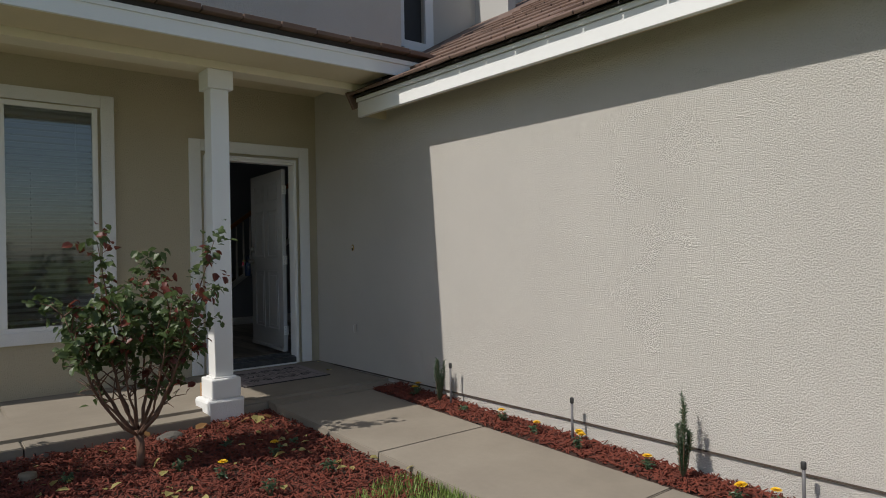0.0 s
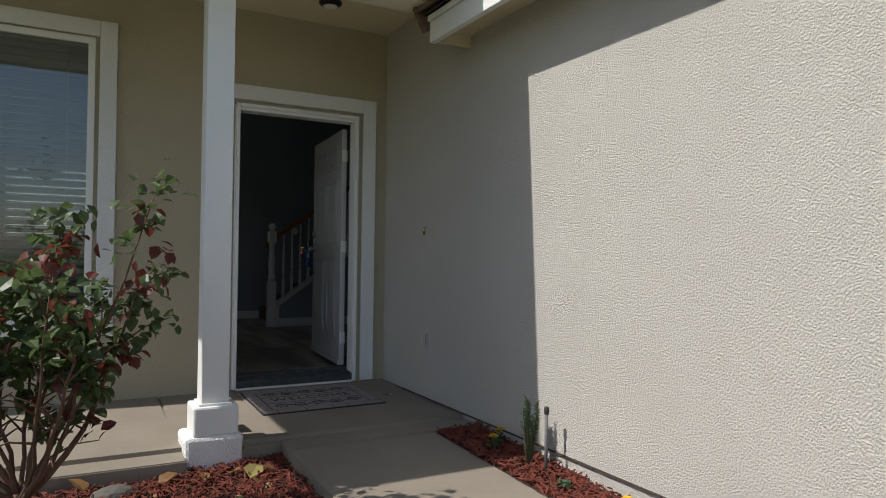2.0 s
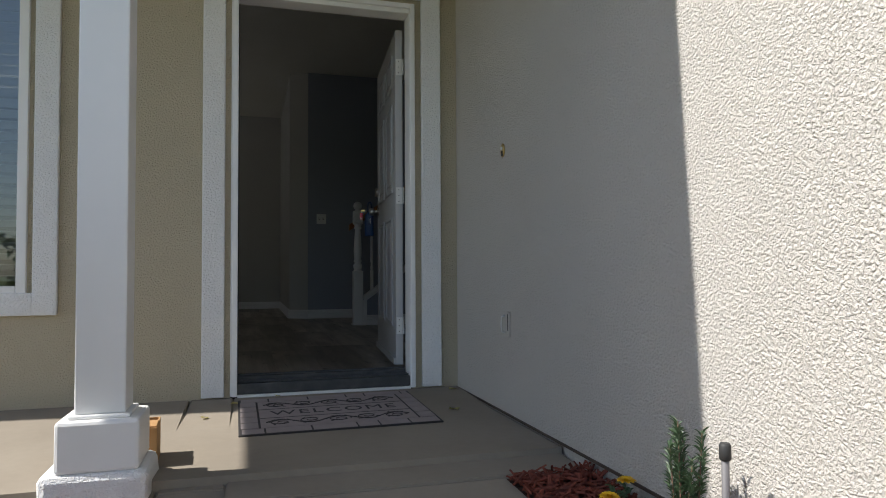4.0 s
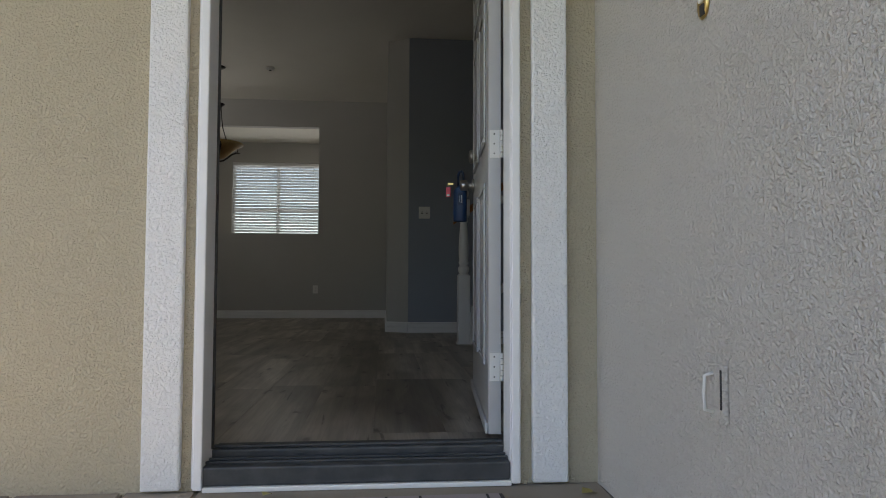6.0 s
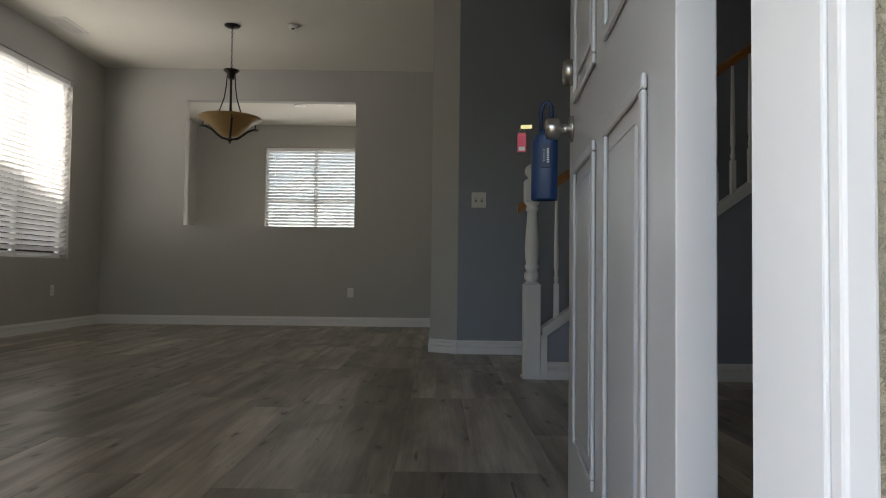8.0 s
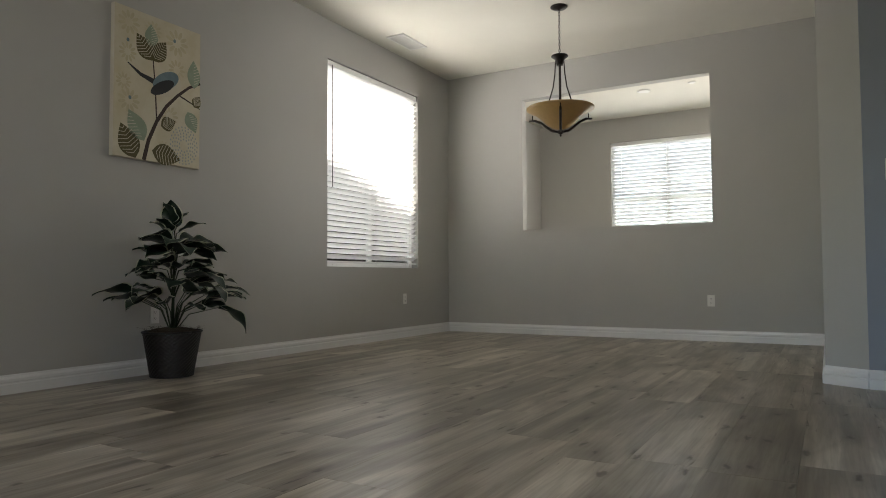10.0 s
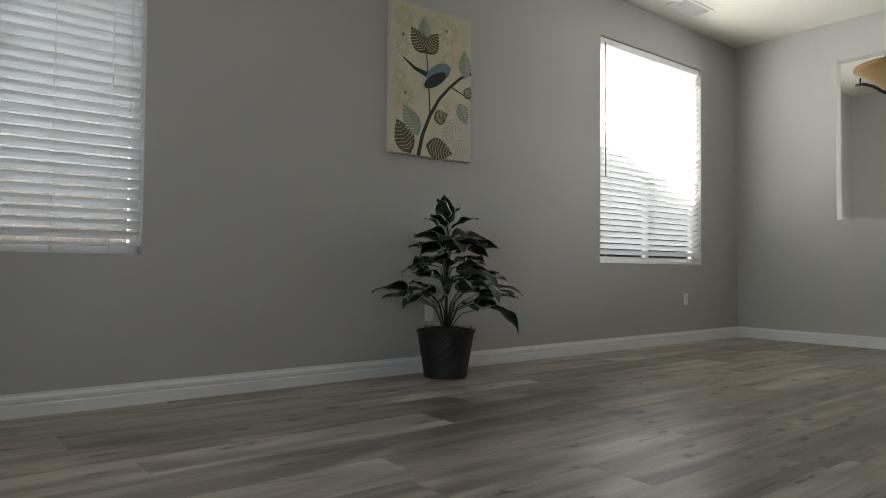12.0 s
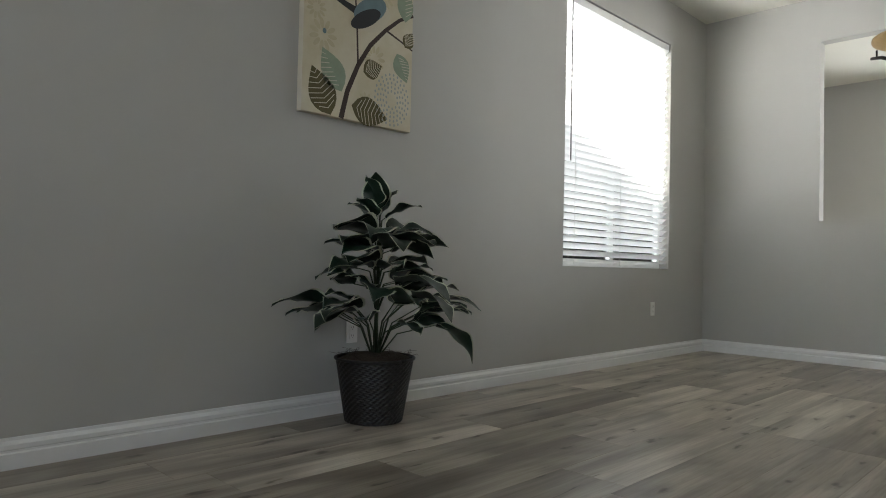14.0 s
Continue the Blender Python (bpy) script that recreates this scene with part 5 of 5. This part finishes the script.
# painting
def painting():
    t_ = thing("canvas_painting", "canvas print of leaves on a branch", "painting", pose(XL, 3.645, 2.067, 0, 0, -90))
    # local: x along the wall towards the front door, y out of the wall
    W2, H2, D = 0.365, 0.533, 0.04
    part("canvas", bx(-W2, W2, 0.001, D, -H2, H2, 0.004), M_CANVAS, t_)

    def flat(name, pts, mat, lvl, parent=t_):
        bm = bmesh.new()
        y = D + 0.0006 * lvl
        vs2 = [bm.verts.new((-x, y, z)) for x, z in pts]
        bm.faces.new(vs2)
        bmesh.ops.recalc_face_normals(bm, faces=bm.faces)
        return part(name, bm, mat, parent)

    def P(u, v_):
        """Canvas place from 0..1 across and down, seen from the room."""
        return (-W2 + 2 * W2 * u, H2 - 2 * H2 * v_)

    def leaf(u, v_, ln, wd, ang, mat, half=None):
        wd *= 1.22
        cx, cz = P(u, v_)
        a = radians(ang)
        out = []
        for s in (1, -1):
            rng = range(0, 9) if s > 0 else range(8, -1, -1)
            for k in rng:
                q = k / 8
                o = wd * math.sin(math.pi * q ** 0.8) * s
                x, z = q * ln, o
                pt = (cx + x * math.cos(a) - z * math.sin(a), cz + x * math.sin(a) + z * math.cos(a))
                if not out or (abs(pt[0] - out[-1][0]) + abs(pt[1] - out[-1][1])) > 1e-5:
                    out.append(pt)
        lf_ = flat("painted_leaf", out[:-1], mat, 2)
        vn = bmesh.new()
        for q in [0.15 + 0.1 * k for k in range(8)]:
            o = wd * math.sin(math.pi * q ** 0.8)
            for s in ((1, -1) if half is None else (half,)):
                p0 = (q * ln, 0.0)
                p1 = (q * ln + 0.025, o * s * 0.95)
                quad = []
                for (x, z) in (p0, p1, (p1[0] - 0.004, p1[1]), (p0[0] - 0.004, p0[1])):
                    quad.append(vn.verts.new((-(cx + x * math.cos(a) - z * math.sin(a)), D + 0.0018, cz + x * math.sin(a) + z * math.cos(a))))
                vn.faces.new(quad)
        bmesh.ops.recalc_face_normals(vn, faces=vn.faces)
        part("vein_pattern", vn, M_CREAM, lf_)

    def stroke(pts, w0, w1, mat, lvl=1):
        ps = [Vector(P(*p)) for p in pts]
        l_, r2 = [], []
        for i, p in enumerate(ps):
            d = (ps[min(i + 1, len(ps) - 1)] - ps[max(i - 1, 0)]).normalized()
            n_ = Vector((-d.y, d.x))
            w_ = w0 + (w1 - w0) * i / (len(ps) - 1)
            l_.append(p + n_ * w_)
            r2.append(p - n_ * w_)
        return flat("painted_branch", [(p.x, p.y) for p in l_ + r2[::-1]], mat, lvl)

    part("canvas_edge", bx(W2 + 0.0005, W2 + 0.002, 0.001, D - 0.001, -H2, H2), M_CANVAS_E, t_)
    for u, v_, rad in ((0.15, 0.10, 0.085), (0.70, 0.13, 0.10), (0.42, 0.10, 0.07), (0.14, 0.30, 0.07), (0.70, 0.32, 0.075), (0.16, 0.62, 0.085), (0.62, 0.66, 0.075), (0.10, 0.50, 0.06), (0.55, 0.90, 0.06)):
        cx, cz = P(u, v_)
        fl = bmesh.new()
        for k in range(11):
            a = k * 2 * math.pi / 11
            ring = []
            for j in range(10):
                t = j * math.pi / 5
                x, z = rad * 0.68 + rad * 0.34 * math.cos(t), rad * 0.15 * math.sin(t)
                x, z = cx + x * math.cos(a) - z * math.sin(a), cz + x * math.sin(a) + z * math.cos(a)
                ring.append(fl.verts.new((-max(-W2 + 0.004, min(W2 - 0.004, x)), D + 0.0004, max(-H2 + 0.004, min(H2 - 0.004, z)))))
            fl.faces.new(ring)
        bmesh.ops.recalc_face_normals(fl, faces=fl.faces)
        part("painted_flower", fl, M_PETAL, t_)
    stroke([(0.33, 1.0), (0.38, 0.86), (0.47, 0.72), (0.58, 0.60), (0.72, 0.50), (0.86, 0.42), (1.0, 0.37)], 0.016, 0.009, M_TWIG)
    stroke([(0.47, 0.72), (0.45, 0.50), (0.42, 0.30), (0.40, 0.14)], 0.006, 0.004, M_TWIG)
    stroke([(0.74, 0.50), (0.88, 0.53), (1.0, 0.56)], 0.006, 0.004, M_TWIG)
    leaf(0.40, 0.22, 0.17, 0.045, 92, M_SAGE, -1)
    leaf(0.41, 0.31, 0.21, 0.060, 128, M_OLIVE)
    leaf(0.42, 0.31, 0.20, 0.055, 58, M_OLIVE)
    leaf(0.92, 0.42, 0.22, 0.050, 92, M_SAGE, -1)
    leaf(0.92, 0.555, 0.11, 0.035, 60, M_OLIVE)
    leaf(0.84, 0.60, 0.17, 0.050, -62, M_SAGE, 1)
    leaf(0.52, 0.745, 0.14, 0.045, 25, M_OLIVE)
    leaf(0.33, 0.87, 0.24, 0.062, 122, M_SAGE, 1)
    leaf(0.24, 0.995, 0.26, 0.070, 118, M_OLIVE)
    leaf(0.42, 0.925, 0.25, 0.065, -8, M_OLIVE)
    # a plain rounded shape on the branch
    def oval(u, v_, a_, b_, ang, mat, lvl, n=28):
        cx, cz = P(u, v_)
        c, s = math.cos(radians(ang)), math.sin(radians(ang))
        return flat("painted_shape", [(cx + a_ * math.cos(t) * c - b_ * math.sin(t) * s, cz + a_ * math.cos(t) * s + b_ * math.sin(t) * c) for t in [k * 2 * math.pi / n for k in range(n)]], mat, lvl)
    stroke([(0.14, 0.37), (0.28, 0.425), (0.46, 0.455)], 0.004, 0.022, M_INKB, 3)
    oval(0.60, 0.45, 0.125, 0.080, 30, M_CREAM, 4)
    oval(0.57, 0.425, 0.125, 0.062, 32, M_SLATE, 5)
    oval(0.53, 0.475, 0.115, 0.042, 32, M_INKB, 6)
    # ring of grey dots
    cx, cz = P(0.80, 0.85)
    rr = random.Random(2)
    db = bmesh.new()
    for ring, n in ((0.042, 10), (0.062, 15), (0.082, 19), (0.102, 24), (0.122, 26)):
        for k in range(n):
            a = k * 2 * math.pi / n + ring * 40
            x, z = cx + ring * math.cos(a), cz + ring * 1.15 * math.sin(a)
            if abs(x) > W2 - 0.008 or abs(z) > H2 - 0.008:
                continue
            db.faces.new([db.verts.new((-(x + 0.0065 * math.cos(t)), D + 0.0012, z + 0.0085 * math.sin(t))) for t in [j * math.pi / 3 for j in range(6)]])
    bmesh.ops.recalc_face_normals(db, faces=db.faces)
    part("painted_dots", db, M_DOTS, t_)
    for u, v_ in ((0.14, 0.22), (0.67, 0.12), (0.17, 0.60)):
        oval(u, v_, 0.012, 0.014, 0, M_SLATE, 2, 14)


painting()


# potted plant
def house_leaf(ln, wd, droop, seed):
    r = random.Random(seed)
    bm = bmesh.new()
    nu, cols = 10, (-1.0, -0.87, -0.45, 0.0, 0.45, 0.87, 1.0)
    rows = []
    for i in range(nu + 1):
        q = i / nu
        half = wd * max(0.02, math.sin(math.pi * min(1, q ** 0.75)) ** 0.9)
        ang = droop * q * q
        x, z = ln * q * math.cos(ang * 0.6), -ln * q * math.sin(ang * 0.6)
        row = []
        for c in cols:
            wave = 0.012 * abs(c) * math.sin(q * 11 + c * 2 + seed)
            row.append(bm.verts.new((x, c * half, z + 0.25 * half * abs(c) + wave)))
        rows.append(row)
    for a, b in zip(rows, rows[1:]):
        for k in range(6):
            f_ = bm.faces.new((a[k], b[k], b[k + 1], a[k + 1]))
            f_.material_index = 1 if k in (0, 5) else 0
            f_.smooth = True
    return mesh_of("leaf", bm, M_HOUSE_LEAF, M_LEAF_EDGE)


def potted_plant():
    t_ = thing("potted_plant", "artificial green plant with white-edged leaves in a black basket", "potted plant", pose(-4.350, 3.615, 0) @ Matrix.Diagonal((1.06, 1.06, 1.03, 1)))
    # woven basket: rows of small bulges
    n, rows = 64, 24
    bm = bmesh.new()
    rings = []
    for i in range(rows * 2 + 1):
        q = i / (rows * 2)
        rad = 0.135 + 0.048 * q
        ring = []
        for k in range(n):
            a = 2 * math.pi * k / n
            bulge = 0.0026 * math.cos(math.pi * (k + (i // 2) % 2)) * (1 if i % 2 else 0.2)
            ring.append(bm.verts.new(((rad + bulge) * math.cos(a), (rad + bulge) * math.sin(a), 0.004 + 0.30 * q)))
        rings.append(ring)
    for a, b in zip(rings, rings[1:]):
        for k in range(n):
            bm.faces.new((a[k], a[(k + 1) % n], b[(k + 1) % n], b[k]))
    bm.faces.new(rings[0][::-1])
    pot = part("pot", bm, M_POT, t_, "black woven basket pot")
    rim = bmesh.new()
    tube(rim, [(0.186 * math.cos(a), 0.186 * math.sin(a), 0.305) for a in [k * 2 * math.pi / 36 for k in range(37)]], 0.007, 8)
    part("rim", rim, M_POT, pot)
    moss = bmesh.new()
    ms = lathe(moss, [(0.175, 0.27), (0.172, 0.30), (0.12, 0.322), (0.05, 0.33), (0.005, 0.332)], n=26)
    for v_ in ms.verts:
        v_.co.z += 0.012 * noise.noise(v_.co * 30)
    part("moss", ms, M_MOSS, t_)
    wisps = bmesh.new()
    r = random.Random(12)
    for k in range(70):
        a, q = r.uniform(0, 6.3), r.uniform(0.10, 0.175)
        p = Vector((q * math.cos(a), q * math.sin(a), 0.31))
        d = Vector((r.gauss(0, 0.02), r.gauss(0, 0.02), r.uniform(0.01, 0.03)))
        tube(wisps, [p, p + d, p + d * 1.6 + Vector((r.gauss(0, 0.015), r.gauss(0, 0.015), -0.01))], 0.0008, 3)
    part("moss_wisps", wisps, M_MOSS, t_)
    metas = [(0.28, 0.092, 0.5, 1), (0.27, 0.088, 0.35, 2), (0.29, 0.095, 0.7, 3), (0.19, 0.070, 0.3, 4)]
    leaves = [house_leaf(*mm) for mm in metas]
    st = bmesh.new()
    tube(st, [(0, 0, 0.28), (0.005, 0.0, 0.6), (0.0, 0.01, 0.9), (0.005, 0.0, 1.0)], [0.013, 0.010, 0.006, 0.003], 8)
    # each: stem foot offset, height, azimuth, petiole reach, leaf pitch up
    specs = []
    for z, n_, reach, up in ((1.03, 3, 0.015, -66), (0.96, 3, 0.04, -38), (0.91, 6, 0.05, -14), (0.83, 7, 0.07, -10), (0.74, 7, 0.09, -8), (0.66, 8, 0.13, -18), (0.58, 10, 0.19, -12), (0.51, 9, 0.20, -8)):
        a0 = r.uniform(0, 360)
        for k in range(n_):
            specs.append((z + r.uniform(-0.03, 0.03), a0 + k * 360 / n_ + r.uniform(-18, 18), reach * r.uniform(0.8, 1.2), up + r.uniform(-12, 12)))
    specs.append((0.46, 62, 0.30, 24))
    for z, az, reach, up in specs:
        a = radians(az)
        tip = Vector((math.cos(a) * reach, math.sin(a) * reach, z))
        ext = tip.x + 0.30 * math.cos(a) - 4.350
        if ext < XL + 0.04:
            az = (78 + r.uniform(-14, 10)) * (1 if math.sin(a) > 0 else -1)
            a = radians(az)
            tip = Vector((math.cos(a) * reach, math.sin(a) * reach, z))
        foot = Vector((math.cos(a) * 0.012, math.sin(a) * 0.012, 0.30 if z < 0.62 else z - 0.10))
        mid = foot.lerp(tip, 0.55) + Vector((-math.cos(a) * reach * 0.22, -math.sin(a) * reach * 0.22, 0.03))
        part("stem", tube(bmesh.new(), [foot, mid, tip], [0.0045, 0.0035, 0.0025], 5), M_STEM, t_)
        k = r.randrange(4) if z < 0.95 else 3
        o = part("leaf", leaves[k], M_HOUSE_LEAF, t_)
        s = r.uniform(0.85, 1.12)
        o.matrix_basis = Matrix.Translation(tip) @ pose(0, 0, 0, r.uniform(-25, 25), up, az) @ Matrix.Diagonal((s, s, s, 1))
    part("stalk", st, M_STEM, t_)


potted_plant()

# ---- stairs ----
stair = thing("staircase", "carpeted stairs with white skirt board and half wall", "stairs", kind="structure")
SX, SS = 0.385, 0.71
for k in range(11):
    x = 0.46 + k * 0.255
    part("step", bx(x, XR - 0.002, 3.985, 5.238, 0.181 * k + 0.001, 0.181 * (k + 1), 0.012), M_CARPET, stair, "brown carpeted step" if k == 0 else "")
hw = bmesh.new()
pr_ = [(0.40, 0.0), (XR - 0.003, 0.0), (XR - 0.003, 0.30 + (XR - SX) * SS), (0.40, 0.30 + 0.015 * SS)]
fa = [hw.verts.new((x, 3.90, z)) for x, z in pr_]
fb = [hw.verts.new((x, 3.98, z)) for x, z in pr_]
for k in range(4):
    hw.faces.new((fa[k], fa[(k + 1) % 4], fb[(k + 1) % 4], fb[k]))
hw.faces.new(fa[::-1])
hw.faces.new(fb)
bmesh.ops.recalc_face_normals(hw, faces=hw.faces)
part("half_wall", hw, M_WALL_SHADED, stair, "blue-grey painted half wall, shade and skylight in its colour")
cap = bmesh.new()
for y0, y1, dz0, dz1 in ((3.872, 4.0, 0.30, 0.335), (3.884, 3.899, 0.262, 0.299)):
    pr_ = [(0.386, dz0), (XR - 0.004, dz0 + (XR - SX) * SS), (XR - 0.004, dz1 + (XR - SX) * SS), (0.386, dz1)]
    fa = [cap.verts.new((x, y0, z)) for x, z in pr_]
    fb = [cap.verts.new((x, y1, z)) for x, z in pr_]
    for k in range(4):
        cap.faces.new((fa[k], fa[(k + 1) % 4], fb[(k + 1) % 4], fb[k]))
    cap.faces.new(fa[::-1])
    cap.faces.new(fb)
bmesh.ops.recalc_face_normals(cap, faces=cap.faces)
part("cap_board", cap, M_WHITE_WOOD, stair)
part("corner_board", bx(0.3775, 0.42, 3.884, 3.899, 0.0, 0.29, 0.003), M_WHITE_WOOD, stair)
sb = bmesh.new()
base_run(sb, 0.42, 3.899, XR, 3.899)
bmesh.ops.recalc_face_normals(sb, faces=sb.faces)
part("skirting", sb, M_WHITE_WOOD, stair)

nw = thing("newel_post", "white turned newel post with a ball top", "newel post", pose(0.322, 3.945, 0))
nb = bmesh.new()
box(nb, -0.055, 0.055, -0.055, 0.055, 0.012, 0.622, 0.006)
box(nb, -0.064, 0.064, -0.064, 0.064, 0.0, 0.016, 0.003)
part("base_block", nb, M_WHITE_WOOD, nw)
part("turning", lathe(bmesh.new(), [(0.05, 0.622), (0.047, 0.632), (0.036, 0.64), (0.047, 0.652), (0.05, 0.668), (0.05, 0.69), (0.042, 0.70), (0.034, 0.715), (0.044, 0.725), (0.046, 0.742), (0.038, 0.755), (0.044, 0.80), (0.046, 0.86), (0.042, 0.95), (0.034, 1.06), (0.031, 1.10), (0.042, 1.112), (0.042, 1.128), (0.034, 1.138), (0.048, 1.155), (0.048, 1.165)], n=28), M_WHITE_WOOD, nw)
part("top_block", bx(-0.052, 0.052, -0.052, 0.052, 1.165, 1.312, 0.007), M_WHITE_WOOD, nw)
part("ball", lathe(bmesh.new(), [(0.034, 1.312), (0.036, 1.32), (0.026, 1.327)] + [(0.05 * math.cos(a), 1.372 + 0.05 * math.sin(a)) for a in [radians(-58 + 14.6 * k) for k in range(10)]] + [(0.002, 1.4225)], n=28), M_WHITE_WOOD, nw)

bal_mesh = None
for k in range(22):
    x = 0.485 + k * 0.118
    if x > XR - 0.1:
        break
    t_ = thing("baluster", "white turned stair baluster", "baluster", pose(x, 3.945, 0.335 + (x - SX) * SS), "stair balusters")
    if bal_mesh is None:
        b = bmesh.new()
        box(b, -0.017, 0.017, -0.017, 0.017, -0.02, 0.22, 0.003)
        lathe(b, [(0.016, 0.22), (0.010, 0.228), (0.015, 0.238), (0.016, 0.262), (0.010, 0.275), (0.014, 0.285), (0.010, 0.295), (0.0165, 0.33), (0.0155, 0.45), (0.010, 0.86)], n=14)
        bal_mesh = mesh_of("spindle", b, M_WHITE_WOOD)
    part("spindle", bal_mesh, M_WHITE_WOOD, t_)
hr = thing("handrail", "varnished oak stair handrail", "handrail")
rb = bmesh.new()
prof_ = [(-0.030, -0.03), (0.030, -0.03), (0.026, 0.0), (0.033, 0.012), (0.030, 0.03), (0.012, 0.042), (-0.012, 0.042), (-0.030, 0.03), (-0.033, 0.012), (-0.026, 0.0)]
zr = lambda x: 1.225 + (x - 0.385) * SS
ra = [rb.verts.new((0.235, 4.035 + a, zr(0.235) + b)) for a, b in prof_]
rc = [rb.verts.new((XR - 0.01, 4.035 + a, zr(XR - 0.01) + b)) for a, b in prof_]
for k in range(len(prof_)):
    rb.faces.new((ra[k], ra[(k + 1) % 10], rc[(k + 1) % 10], rc[k]))
rb.faces.new(ra[::-1])
rb.faces.new(rc)
bmesh.ops.recalc_face_normals(rb, faces=rb.faces)
part("rail", rb, M_OAK, hr)
part("rosette", lathe(bmesh.new(), [(0.05, 0.0), (0.05, 0.01), (0.03, 0.02)], n=20), M_WHITE_WOOD, hr).matrix_basis = pose(0.66, 4.03, 1.33, 90, 0, 0)

# ---- roof tiles and floor planks ----
tile_mesh = mesh_of("tile", bx(-0.02, 0.37, -0.145, 0.145, 0.0, 0.028, 0.006), M_TILE)
rr = random.Random(31)
ang = math.degrees(math.atan(RS))
for row in range(9):
    for k in range(26):
        y = -1.50 - k * 0.30 - (0.15 if row % 2 else 0)
        s = row * 0.335
        x, z = RX - 0.03 + s * math.cos(radians(ang)), RZ + 0.022 + (s) * math.sin(radians(ang))
        o = part("tile", tile_mesh, M_TILE, gr)
        o.matrix_basis = pose(x, y, z, rr.gauss(0, 0.4), -ang + 3.2 + rr.gauss(0, 0.5), rr.gauss(0, 0.5))
for k in range(6):
    s = k * 0.335
    o = part("rake_tile", mesh_of("rake_tile", bx(-0.02, 0.36, -0.02, 0.02, -0.13, 0.04, 0.006), M_TILE), M_TILE, gr)
    o.matrix_basis = pose(RX - 0.03 + s * math.cos(radians(ang)), -1.345, RZ + 0.022 + s * math.sin(radians(ang)), 0, -ang + 2, 0)

PW, PL = 0.281, 1.37
ROW_END = {16: 3.19, 17: 3.74, 14: 4.33}   # end joints of a few rows
meshes = {}
rr = random.Random(77)
rest = bmesh.new()
ncol = int((XR - XL + 0.055) / PW) + 1
made = 0
for c in range(ncol):
    x0 = XL - 0.055 + c * PW
    x0 = max(x0, XL) if c == 0 else x0
    x1 = min(XL - 0.055 + (c + 1) * PW, XR)
    y = 0.20 - rr.uniform(0, PL)
    if c in ROW_END:
        y = ROW_END[c] - 3 * PL
    while y < YF:
        y0, y1 = max(y, 0.20), min(y + PL, YF)
        y += PL
        if y1 - y0 < 0.03:
            continue
        if x1 < 0.9 and y0 < YB and made < 300:
            key = (round(x1 - x0, 4), round(y1 - y0, 3))
            if key not in meshes:
                q = bmesh.new()
                box(q, 0.0003, key[0] - 0.0003, 0.0003, key[1] - 0.0003, -0.009, 0.0)
                bmesh.ops.bevel(q, geom=[e for e in q.edges if min(v_.co.z for v_ in e.verts) > -0.001], offset=0.0007, segments=1, affect='EDGES')
                meshes[key] = mesh_of("plank", q, M_PLANK)
            o = part("plank", meshes[key], M_PLANK, floor_ob)
            o.location = (x0, y0, 0)
            made += 1
        else:
            box(rest, x0 + 0.0007, x1 - 0.0007, y0 + 0.0007, y1 - 0.0007, -0.009, 0.0)
o = part("plank_rest", rest, M_PLANK, floor_ob)
o["kind"] = "stuff"
